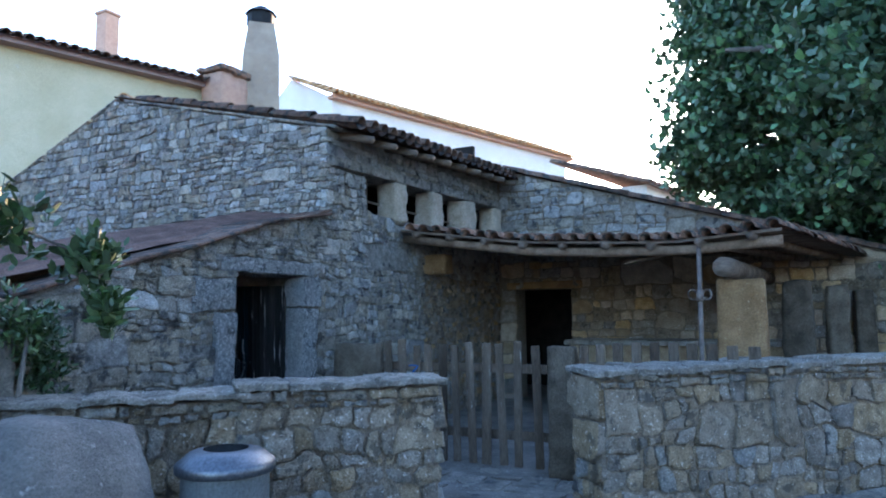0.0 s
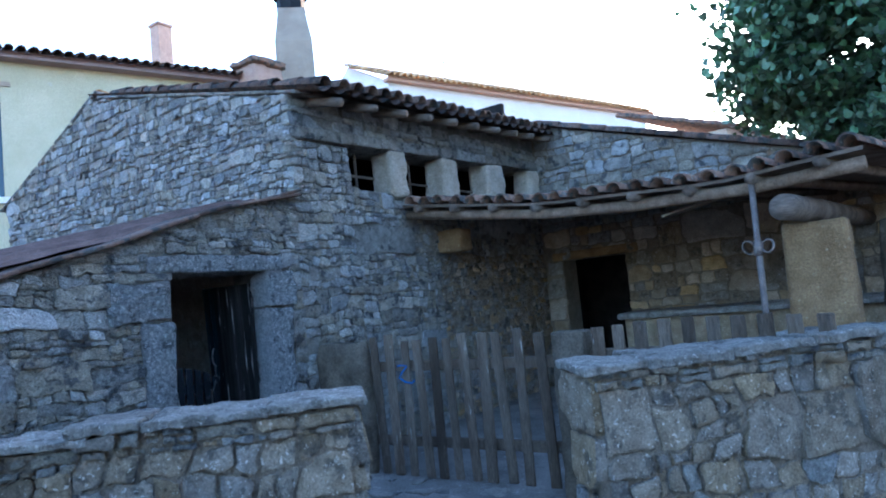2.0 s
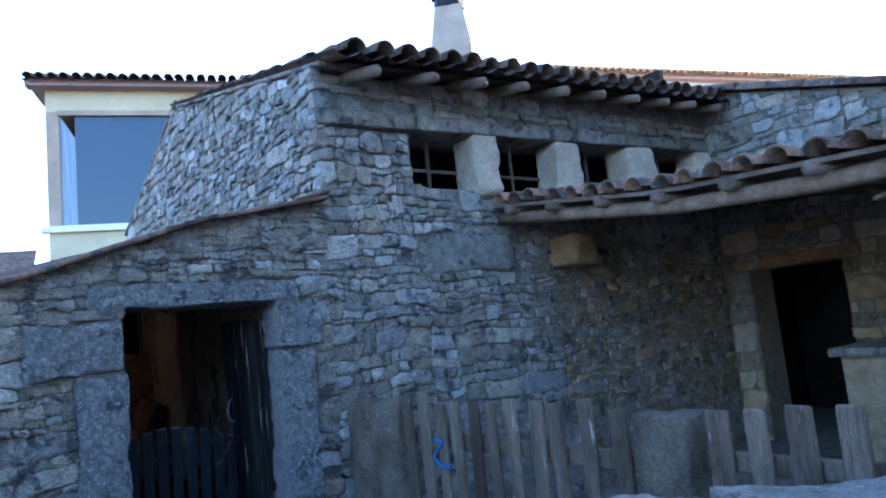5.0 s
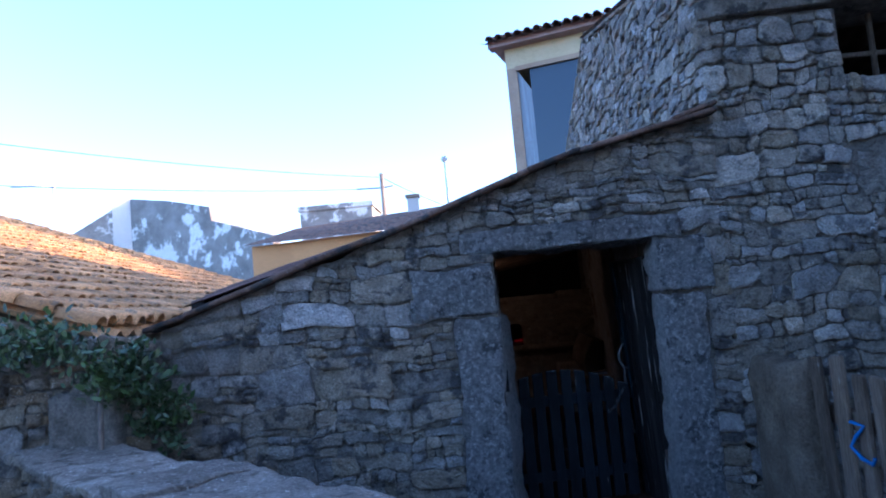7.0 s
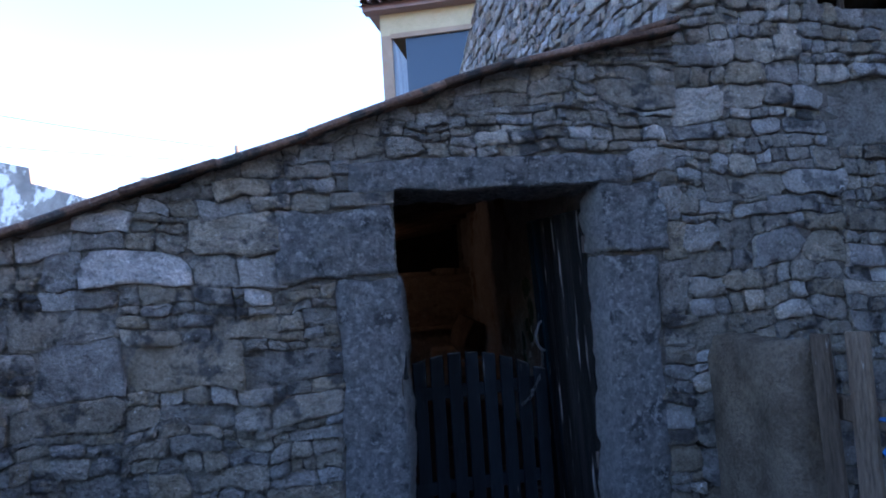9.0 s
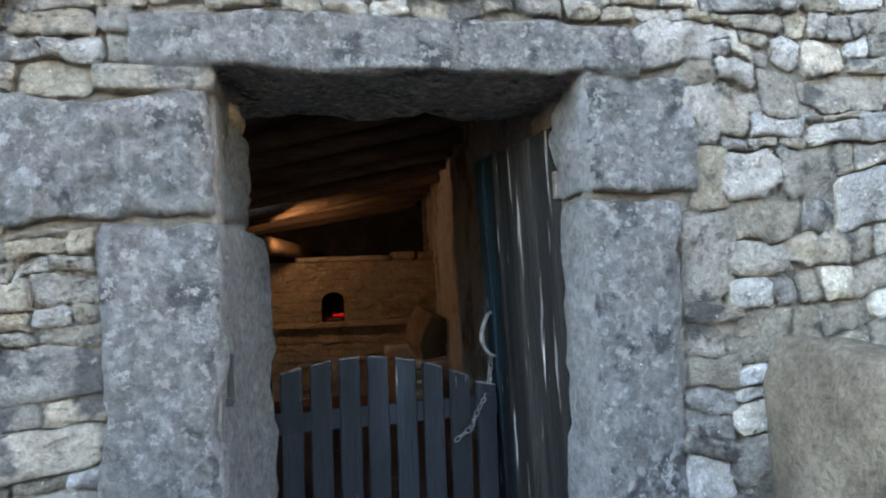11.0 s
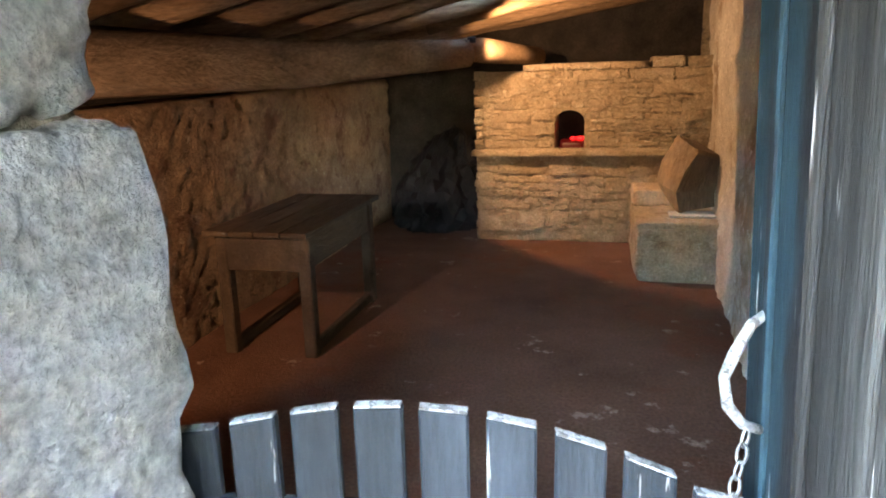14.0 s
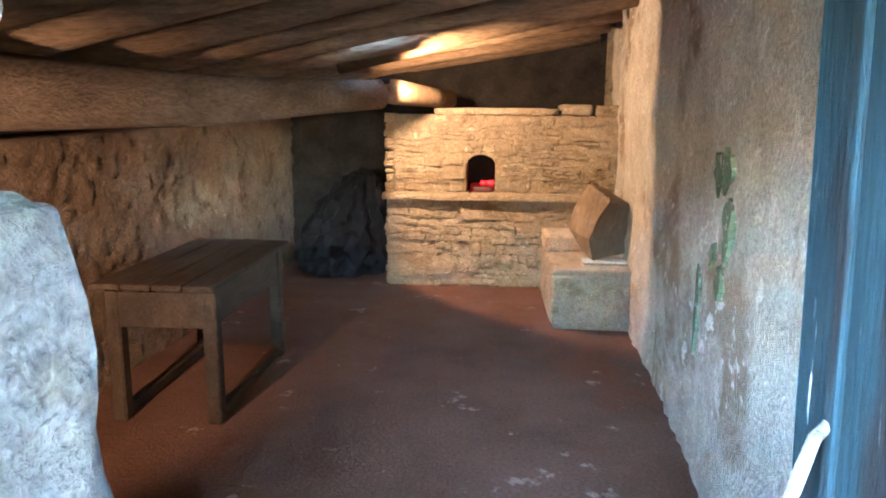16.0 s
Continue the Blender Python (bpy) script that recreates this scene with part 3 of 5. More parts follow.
SHEAR = Matrix(((1, 0.165, 0, -0.165 * 4.75), (0, 1, 0, 0), (0, 0, 1, 0), (0, 0, 0, 1)))
# jamb stone made paler: the side light on the reveals is put into its colour
M_REVEAL = mat("side_lit_pale_limestone", (0.56, 0.54, 0.50), (0.74, 0.72, 0.68), 12, 0.93, 1.6, ((0.40, 0.385, 0.36), 9, 0.64), 0.05, grain=42, relief=0.06)


def brighten_reveal(ob, side):
    """Gives the faces of a jamb stone that look into the doorway a paler colour, as if side-lit."""
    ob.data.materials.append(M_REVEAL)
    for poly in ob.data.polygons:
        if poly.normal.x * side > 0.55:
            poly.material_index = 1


brighten_reveal(boulder_block("jamb_stone", (4.585, 4.738, 0.0), (4.872, 5.315, 1.645), M_JAMB, wall_shed, "tall pale stone door jamb", 0.018, 0.026, 34, 3, SHEAR), 1)
brighten_reveal(boulder_block("jamb_stone", (4.33, 4.735, 1.655), (4.862, 5.31, 1.985), M_JAMB, wall_shed, "large rounded grey jamb stone", 0.022, 0.030, 28, 2, HALF_SHEAR), 1)
boulder_block("jamb_stone", (4.58, 4.73, 1.985), (4.875, 5.0, 2.05), M_STONE, wall_shed, "thin flat stone under the lintel", 0.012, 0.008, 6, 4)
brighten_reveal(boulder_block("jamb_stone", (5.872, 4.735, 1.705), (6.23, 4.985, 2.045), M_JAMB, wall_shed, "grey stone at the top of the door jamb", 0.022, 0.026, 26, 5), -1)
brighten_reveal(boulder_block("jamb_stone", (5.874, 4.735, 0.0), (6.145, 4.985, 1.70), M_JAMB, wall_shed, "tall pale stone door jamb", 0.018, 0.028, 34, 6), -1)
boulder_block("reveal_stone", (4.58, 5.06, 1.97), (4.89, 5.30, 2.10), M_TAN, wall_shed, "clay-stained inner jamb stone", 0.05, 0.02, 9, 8)
boulder_block("reveal_stone", (5.925, 4.985, 0.0), (6.15, 5.30, 2.06), M_TAN, wall_shed, "inner jamb stone behind the door", 0.03, 0.015, 9, 9)
boulder_block("threshold", (4.80, 4.74, 0.0), (5.95, 5.32, 0.24), M_CAP, wall_shed, "worn stone doorstep", 0.03, 0.012, 8, 10)
# latch slot in the left jamb
latch = tagged(new("iron_latch"), "small rusty iron latch keeper set into the stone jamb", "latch")
box("latch_plate", (4.865, 4.836, 1.17), (4.897, 4.850, 1.30), M_BLACK, latch, bev=0.002)
box("staple", (4.865, 4.818, 1.165), (4.898, 4.834, 1.185), M_BLACK, latch, bev=0.004)

wall_house = empty("wall_house", "coursed limestone rubble front wall of the old house", "wall", kind="structure")
front("wall_core", [(6.36, 0), (11.72, 0), (11.72, 2.93), (6.36, 2.93)], wall_house)
front("wall_core", [(6.36, 2.93), (7.19, 2.93), (7.19, 3.41), (6.36, 3.41)], wall_house)
front("wall_core", [(6.36, 3.41), (11.72, 3.60), (11.72, eave_z(11.72)), (6.36, eave_z(6.36))], wall_house)


def house_spans(v):
    if 2.93 < v < 3.40:
        return [(6.3, 7.17)]
    return [(6.3, 11.7)]


rubble(wall_house, (0, FACE, 0), (1, 0, 0), (0, -1, 0), lambda v: [(6.3, 8.75 if v < 2.2 else 11.7)], 0.0, 2.93, ((M_STONE, 7), (M_PALE, 3)), (0.065, 0.24), (0.9, 2.4), 0.032, 0.07, 0.004, 21)
rubble(wall_house, (0, FACE, 0), (1, 0, 0), (0, -1, 0), lambda v: [(8.75, 11.7)], 0.0, 2.2, ((M_LOW, 7), (M_TAN, 2), (M_STONE, 2)), (0.055, 0.17), (0.9, 2.2), 0.030, 0.07, 0.004, 24)
rubble(wall_house, (0, FACE, 0), (1, 0, 0), (0, -1, 0), house_spans, 2.93, 3.40, ((M_STONE, 5), (M_PALE, 5)), (0.09, 0.2), (0.8, 1.9), 0.034, 0.05, 0.005, 22, most=60)
rubble(wall_house, (0, FACE, 0), (1, 0, 0), (0, -1, 0), lambda v: [(6.3, 11.7)], 3.53, 3.90, ((M_STONE, 6), (M_PALE, 4)), (0.09, 0.15), (2.0, 5.0), 0.034, 0.02, 0.006, 23, most=90,
       clampv=lambda u, v: max(3.53 + .036 * (u - 6.3), min(v, eave_z(u))))
x = 6.3
while x < 11.6:
    w = rng.uniform(0.7, 1.5)
    boulder_block("lintel_slab", (x + .005, 4.715, -.065), (min(x + w, 11.7), 5.20, .065), M_STONE, wall_house, "", 0.015, 0.010, 8, x, Matrix(((1, 0, 0, 0), (0, 1, 0, 0), (.036, 0, 1, 3.465 - .036 * 6.3), (0, 0, 0, 1))))
    x += w
for a, b in ((7.86, 8.16), (8.94, 9.29), (10.06, 10.56), (11.40, 11.70)):
    boulder_block("window_pier", (a, 4.70, 2.90), (b, 5.05, 3.43 + .036 * (a - 7)), M_PIERPALE, wall_house, "pale rounded stone pier between the small windows", 0.05, 0.025, 10, a)
for k, (a, b) in enumerate(((7.19, 7.86), (8.16, 8.94), (9.29, 10.06), (10.56, 11.40))):
    win = empty("window_%d" % (k + 1), "dark unglazed loft window with thin wooden bars", "window", kind="structure")
    box("bar", ((a + b) / 2 - .015, 4.98, 2.93), ((a + b) / 2 + .015, 5.01, 3.42 + .036 * (a - 7)), M_PALING, win, bev=0.004)
    box("bar", (a, 4.985, 3.14), (b, 5.015, 3.17), M_PALING, win, bev=0.004)
    box("sill", (a, 4.76, 2.90), (b, 5.2, 2.94), M_STONE, win, bev=0.01)

# ---- gable wall above the bakehouse roof ----
wall_gable = empty("wall_gable", "pale rubble stone gable wall of the old house", "wall", kind="structure")
gy = [4.79, 5.6, 6.5, 7.5, 8.55, 9.4, 10.3, 11.2]
upright("wall_core", [(6.335, y, 2.62) for y in gy] + [(6.335, y, gable_top(y) - .02) for y in gy[::-1]], (0.55, 0, 0), M_MORTAR, wall_gable)


def gable_spans(v):
    lo, hi = 4.74, 11.2
    while lo < 8.5 and gable_top(lo) < v:
        lo += .02
    while hi > 8.6 and gable_top(hi) < v:
        hi -= .02
    a = lo
    while gable_foot(a) > v + .02 and a < 11:
        a += .05
    return [(max(lo, a), hi)]


rubble(wall_gable, (6.335, 0, 0), (0, 1, 0), (-1, 0, 0), gable_spans, 2.56, 4.78, ((M_PALE, 6), (M_STONE, 4)), (0.08, 0.19), (0.8, 2.0), 0.030, 0.045, 0.006, 31,
       clampv=lambda u, v: max(gable_foot(u) - .06, min(v, gable_top(u))), most=420)
y = 4.62
while y < 11.1:
    w = rng.uniform(0.45, 0.8)
    ym = min(y + w / 2, 11.1)
    sl = math.degrees(math.atan(0.24 if ym < 8.55 else -0.38))
    v, f = block(0.56, w, 0.035, 0.010)
    add_mesh("coping_slab", jitter(put(v, pose(6.585, ym, gable_top(ym) + .02, sl, 0, 0)), .012, 4), f, M_STONE, wall_gable)
    y += w + .008
ridge_tile = tagged(new("ridge_tile"), "single orange clay ridge tile on the gable peak", "roof tile")
v, f = tile_data(0.36, 0.10, 0.085)
add_mesh("tile", put(v, pose(6.42, 8.55, 4.83, 0, 0, -75)), f, M_TILE_FAR, ridge_tile, smooth=True)

# ---- house roof ----
roof = empty("roof_house", "old clay tile roof with a wavy eave", "roof", kind="structure")
slope = Vector((0, 1, 0.235))
tiled_roof(roof, (6.40, 4.38, 3.86), (1, 0, 0.06), slope, 5.5, 4.3, material=M_TILE_SHADE, seed=5)
add_mesh("roof_deck", [(6.42, 4.45, 3.80), (11.8, 4.45, 4.12), (11.8, 8.55, 5.09), (6.4, 8.55, 4.74), (11.8, 11.4, 4.0), (6.4, 11.4, 3.64)], [(0, 1, 2, 3), (3, 2, 4, 5)], M_DARKWOOD, roof)
add_mesh("wall_rear", [(6.4, 11.3, 0), (11.8, 11.3, 0), (11.8, 11.3, 4.0), (6.4, 11.3, 3.65)], [(0, 1, 2, 3)], M_STONE, roof)
for i in range(10):
    x = 6.62 + i * 0.53
    z = eave_z(x) - .055
    tube("rafter_tail", [(x + rng.uniform(-.03, .03), 4.30, z - .075), (x, 4.60, z), (x, 5.0, z + .10)], [rng.uniform(.042, .052), .052, .055], M_DARKWOOD, roof, "round rafter end under the eave", 10, .2, i)

# ---- wing wall behind the porch ----
wall_wing = empty("wall_wing", "rubble stone wing wall under and above the porch roof", "wall", kind="structure")


def wing_top(y):
    return 2.84 + 0.31 * (y + 0.15)


for pts in ([(-3.2, 0), (3.40, 0), (3.40, 2.06), (-3.2, 1.9)], [(4.45, 0), (4.785, 0), (4.785, 2.06), (4.45, 2.06)], [(-3.2, 1.9), (3.40, 2.06), (4.785, 2.06), (4.785, wing_top(4.78)), (-3.2, 1.92)]):
    upright("wall_core", [(11.72, y, z) for y, z in pts][::-1], (0.5, 0, 0), M_MORTAR_TAN, wall_wing)


def wing_spans(v):
    lo = -3.2
    while lo < 4.7 and wing_top(lo) < v:
        lo += .02
    return [(lo, 3.40), (4.45, 4.75)] if v < 2.06 else [(lo, 4.75)]


rubble(wall_wing, (11.72, 0, 0), (0, 1, 0), (-1, 0, 0), wing_spans, 0, 2.55, ((M_TAN, 7), (M_LOW, 4)), (0.18, 0.36), (0.8, 1.8), 0.04, 0.06, 0.010, 41, clampv=lambda u, v: min(v, wing_top(u)))
rubble(wall_wing, (11.72, 0, 0), (0, 1, 0), (-1, 0, 0), wing_spans, 2.55, 4.36, ((M_STONE, 7), (M_PALE, 3)), (0.12, 0.28), (0.9, 2.2), 0.034, 0.05, 0.008, 42, clampv=lambda u, v: min(v, wing_top(u)), most=120)
box("door_lintel", (11.66, 3.2, 2.06), (12.0, 4.62, 2.20), M_PILLAR, wall_wing, "pale wooden lintel over the dark doorway", 0.02, 0.02)
# added room boxes; the darkness behind doorway and windows is put into their colour
box("room_back", (14.2, 2.4, 0), (14.3, 5.2, 2.9), M_SOOT_SHADE, wall_wing)
box("room_side", (12.2, 2.3, 0), (14.2, 2.4, 2.9), M_SOOT_SHADE, wall_wing)
box("room_side", (11.75, 5.2, 0), (14.3, 5.3, 4.3), M_SOOT_SHADE, wall_wing)
box("room_side", (11.74, 5.29, 0), (11.84, 11.3, 4.9), M_SOOT_SHADE, wall_wing)
box("loft_floor", (6.9, 5.3, 2.2), (11.74, 11.2, 2.3), M_SOOT_SHADE, wall_wing)
box("room_ceiling", (12.0, 2.3, 2.7), (14.3, 5.2, 2.8), M_SOOT_SHADE, wall_wing)
roof_wing = empty("roof_wing", "dark clay tile roof of the wing", "roof", kind="structure")
add_mesh("roof_deck", [(11.6, 4.9, 4.42), (11.6, -3.2, 1.92), (17, -3.2, 2.2), (17, 4.9, 4.8)], [(0, 1, 2, 3)], M_TILE_SHADE, roof_wing)
for i in range(20):
    yy = -3.0 + i * 0.38
    v, f = tile_data(0.44, 0.095, 0.08)
    add_mesh("roof_tile", put(v, pose(11.66, yy, wing_top(yy) + .02, 17, 0, rng.uniform(-3, 3))), f, M_TILE_SHADE, roof_wing, smooth=True)

# ---- porch ----
EAVE = ((0.0, 7.60, 2.46), (1.1, 7.78, 2.40), (2.9, 7.92, 2.52), (4.7, 8.03, 2.80))


def eave_at(y):
    return Vector((interp([(e[0], e[1]) for e in EAVE], y), y, interp([(e[0], e[2]) for e in EAVE], y)))


def wall_at(y):
    return Vector((11.70, y - (1.0 - y / 4.7) * 1.1, 2.95 - 0.11 * (4.7 - y)))


porch = empty("porch_roof", "sagging lean-to porch roof of old clay tiles on poles", "roof")
deck_v, deck_f = [], []
for i in range(15):
    y = -0.05 + i * 0.342
    a, b = eave_at(y), wall_at(y)
    deck_v += [tuple(a + Vector((0, 0, -.03))), tuple(b + Vector((0, 0, -.03))), tuple(a + Vector((0, 0, 0))), tuple(b)]
    if i:
        o = (i - 1) * 4
        deck_f += [(o, o + 4, o + 5, o + 1), (o + 2, o + 3, o + 7, o + 6), (o, o + 2, o + 6, o + 4)]
add_mesh("boards", deck_v, deck_f, M_DARKWOOD, porch, "dark roof boards")
tv, tf = tile_data(0.44, 0.085, 0.07)
rest_v, rest_f = [], []
for i in range(22):
    y = 0.02 + i * 0.215
    a, b = eave_at(y), wall_at(y)
    d = (b - a).normalized()
    side = Vector((d.y, -d.x, 0)).normalized()
    n = side.cross(d)
    n = n if n.z > 0 else -n
    bm3 = Matrix(((side.x, d.x, n.x, 0), (side.y, d.y, n.y, 0), (side.z, d.z, n.z, 0), (0, 0, 0, 1)))
    for j in range(11):
        p = a + d * (j * 0.37 - 0.10 + rng.uniform(-.04, .04)) + n * (0.015 + rng.uniform(0, .02))
        vs = put(tv, Matrix.Translation(p) @ bm3 @ pose(0, 0, 0, -2 + rng.uniform(-2, 2), 0, rng.uniform(-5, 5)))
        if j < 2:
            add_mesh("roof_tile", vs, tf, M_TILE, porch, smooth=True)
        else:
            off = len(rest_v)
            rest_v.extend(vs)
            rest_f.extend(tuple(k + off for k in f) for f in tf)
tagged(add_mesh("roof_tiles", rest_v, rest_f, M_TILE, porch, smooth=True), kind="stuff")
tube("eave_beam", [eave_at(y) + Vector((.10, 0, -.12)) for y in (-.05, 0.8, 1.8, 2.8, 3.8, 4.74)], 0.055, M_RAFTER, porch, "round eave beam", 10, 0.25)
for i in range(9):
    y = 0.25 + i * 0.53
    a, b = eave_at(y), wall_at(y)
    tube("joist", [a + Vector((-.05, 0, -.055)), (a + b) / 2 + Vector((0, 0, -.075)), b + Vector((0, 0, -.06))], 0.045, M_DARKWOOD, porch, "", 8, 0.25, i)
add_mesh("loose_board", put(block(1.05, 0.13, 0.025, 0.006)[0], pose(8.05, 1.15, 2.28, 0, 9, 78)), block(1.05, 0.13, 0.025, 0.006)[1], M_CORK, porch, "loose pale board under the roof")
pole = tagged(new("porch_pole"), "rusty steel scaffold pole holding up the porch roof", "pole")
tube("shaft", [(7.60, .81, 0), (7.69, .79, 1.25), (7.74, .78, 2.34)], 0.026, M_IRON, pole)
tube("collar", [(7.70, .787, 1.72), (7.712, .783, 1.84)], 0.038, M_IRON, pole, "clamp collar")
for s in (-1, 1):
    ring = [(7.705 + s * 0.09 * math.sin(t) * .45, .785 - s * (0.03 + 0.09 * (1 - math.cos(t)) * .5), 1.79 + 0.055 * math.sin(t)) for t in [k * math.pi / 8 for k in range(17)]]
    tube("grip_ring", ring, 0.009, M_IRON, pole, "bent grip ring", 6)
log = tagged(new("log_beam"), "thick round log beam resting on the stone pillar", "beam")
tube("log", [(7.42, .52, 2.07), (8.6, .42, 2.08), (10.2, .30, 2.10), (11.75, .2, 2.12)], [.105, .11, .11, .10], M_DARKWOOD, log, "", 14, 0.15)
pillar = tagged(new("stone_pillar"), "square ochre stone pillar carrying the porch log", "pillar")
boulder_block("shaft", (8.0, .15, 0.0), (8.46, .66, 1.965), M_PILLAR, pillar, "", 0.05, 0.02, 12, 3)
for k, (a, b, hgt) in enumerate((((9.3, -.33), (9.75, .02), 1.98), ((10.3, -.78), (10.7, -.50), 1.94), ((11.2, -1.15), (11.6, -.9), 1.9))):
    p = tagged(new("stone_pier"), "grey-brown stone pier at the porch front", "pillar", group="porch front piers")
    boulder_block("shaft", (a[0], a[1], 0), (b[0], b[1], hgt), M_PIER, p, "", 0.05, 0.03, 9, k)
corbel = tagged(new("stone_corbel"), "ochre stone corbel jutting from the wall", "corbel")
boulder_block("stone", (8.72, 4.40, 2.21), (8.99, 4.80, 2.50), M_PILLAR, corbel, "", 0.03, 0.012, 6, 2)
bench = tagged(new("stone_bench"), "low ledge along the porch wall", "bench")
box("slab", (10.7, -.2, 1.10), (11.7, 3.25, 1.18), M_CAP, bench, "", 0.02, 0.01)
box("base", (10.85, -.2, 0), (11.69, 3.2, 1.10), M_TAN, bench, "", 0.02, 0.02)

# ---- picket gate and fence ----
def paling(y, top, x, w, lean, parent, pointed):
    v, f = block(0.028, w, top - 0.07, 0.006)
    h = (top - 0.07) / 2
    out = []
    for px, py, pz in v:
        if pz > h * 0.9:
            if pointed:
                pz -= abs(py) / (w / 2) * 0.045
            else:
                pz -= (py / w + .5) * rng.uniform(0, .03)
        out.append((px + 0.006 * noise.noise(Vector((y * 9, pz * 4, 1))), py + 0.008 * noise.noise(Vector((y * 7, pz * 3, 7))), pz))
    out = put(out, pose(x, y, h + 0.075, 0, 0, rng.uniform(-6, 6)) @ pose(0, 0, 0, lean, rng.uniform(-1.2, 1.2), 0))
    add_mesh("paling", out, f, M_PALING, parent)


gate = tagged(new("picket_gate"), "weathered grey wooden picket gate, closed, beside a stone post", "gate")
for i, py in enumerate((3.93, 3.76, 3.59, 3.42, 3.27, 3.12, 2.935, 2.765, 2.61, 2.415, 2.20)):
    paling(py + rng.uniform(-.01, .01), 1.335 + rng.uniform(-.03, .025), 6.40 + rng.uniform(-.008, .008), rng.uniform(0.078, 0.105), rng.uniform(-1.6, 1.6), gate, i > 1)
box("rail", (6.42, 2.12, 1.00), (6.46, 4.08, 1.09), M_PALING, gate, "", 0.008, 0.008)
box("rail", (6.42, 2.12, 0.33), (6.46, 4.08, 0.42), M_PALING, gate, "", 0.008, 0.008)
fence = tagged(new("picket_fence"), "weathered grey picket fence behind the low wall", "fence")
for i in range(10):
    paling(1.73 - i * 0.168 + rng.uniform(-.012, .012), 1.345 + rng.uniform(-.02, .02), 6.40, rng.uniform(0.085, 0.10), rng.uniform(-1.2, 1.2), fence, True)
box("rail", (6.42, .2, 1.05), (6.46, 1.82, 1.13), M_PALING, fence, "", 0.008, 0.008)
box("rail", (6.42, .2, 0.35), (6.46, 1.82, 0.43), M_PALING, fence, "", 0.008, 0.008)
post = tagged(new("gate_post"), "rough upright stone gate post", "post")
boulder_block("stone", (6.28, 1.81, 0), (6.52, 2.09, 1.27), M_PIER, post, "", 0.04, 0.03, 10, 5)
slab = tagged(new("leaning_stone_slab"), "dark stone slab standing against the wall by the gate", "stone slab")
boulder_block("stone", (6.30, 4.03, 0), (6.48, 4.66, 1.29), M_PIER, slab, "", 0.07, 0.03, 10, 6)
rope = tagged(new("blue_rope"), "short blue rope tied round the gate palings", "rope")
tube("cord", [(6.375, 3.67, 1.05), (6.355, 3.62, 1.06), (6.375, 3.56, 1.05), (6.355, 3.60, 1.0), (6.35, 3.64, 0.95), (6.355, 3.57, 0.91), (6.36, 3.50, 0.90), (6.355, 3.47, 0.93)], 0.009, M_ROPE, rope, "", 6)

# ---- low walls of the forecourt ----
D = Vector((0.717, -0.697, 0))
NRM = Vector((-0.697, -0.717, 0))


def low_wall(name, start, along, length, top, seed, label):
    w = empty(name, label, "low wall", kind="structure")
    s, a = Vector(start), Vector(along)
    core = [s + NRM * -.04, s + a * length + NRM * -.04, s + a * length - NRM * .46, s + a * 0.04 - NRM * .46]
    core[0] = core[0] + a * .04
    prism("wall_core", [(p.x, p.y) for p in core], 0, top - .05, M_MORTAR_B, w)
    rubble(w, s + NRM * -.04, a, NRM, lambda v: [(0.02, length)], 0.0, top - .17, ((M_STONE, 1), (M_LOW, 9)), (0.15, 0.40), (0.7, 1.5), 0.034, 0.11, 0.009, seed)
    rubble(w, s + NRM * -.04, a, NRM, lambda v: [(0.02, length)], top - .17, top - .05, ((M_STONE, 4), (M_LOW, 4)), (0.05, 0.11), (1.5, 3.4), 0.05, 0.03, 0.012, seed + 1)
    rubble(w, s + a * .04, -NRM, -a, lambda v: [(0.0, .48)], 0.0, top - .05, ((M_STONE, 3), (M_LOW, 7)), (0.14, 0.34), (0.8, 1.6), 0.05, 0.05, 0.011, seed + 2)
    rubble(w, s - NRM * .46, a, -NRM, lambda v: [(0.02, length)], 0.0, top - .05, ((M_STONE, 3), (M_LOW, 7)), (0.16, 0.32), (0.8, 1.9), 0.045, 0.06, 0.011, seed + 3)
    u, r = -0.03, random.Random(seed)
    ang = math.degrees(math.atan2(a.y, a.x))
    while u < length:
        wd = r.uniform(0.28, 0.75)
        p = s + a * (u + wd / 2) - NRM * .23
        hh = r.uniform(.04, .07)
        boulder_block("cap_slab", (-wd / 2 + .004, -.258, -hh / 2), (wd / 2 - .004, .258, hh / 2), M_CAP, w, "", 0.014, 0.020, 14, u + seed, pose(p.x, p.y, top - .025 + r.uniform(-.01, .012), r.uniform(-1.5, 1.5), r.uniform(-1, 1), ang))
        u += wd
    return w


low_wall("low_wall_1", (5.14, 1.275, 0), D, 5.2, 1.165, 51, "low rubble stone wall capped with flat slabs")
low_wall("low_wall_2", (4.24, 2.155, 0), -D, 1.43, 1.145, 61, "low rubble stone wall ending at the gap")
low_wall("low_wall_3", (3.27, 3.10, 0), -D, 1.6, 1.10, 65, "older lower stretch of rubble wall with earth on top")

# ---- left side: boundary wall, boulder, litter bin ----
wall_left = empty("wall_left", "dark overgrown rubble boundary wall", "wall", kind="structure")
upright("wall_core", [(-5.0, 4.56, 0), (2.7, 4.56, 0), (2.7, 4.56, 1.68), (-5.0, 4.56, 1.85)], (0, .45, 0), M_MORTAR, wall_left)
rubble(wall_left, (0, 4.56, 0), (1, 0, 0), (0, -1, 0), lambda v: [(-5.0, 2.7)], 0, 1.74, ((M_STONE, 6), (M_LOW, 4)), (0.08, 0.26), (0.9, 2.6), 0.04, 0.05, 0.009, 71, near=lambda u, v: u > -1.5)
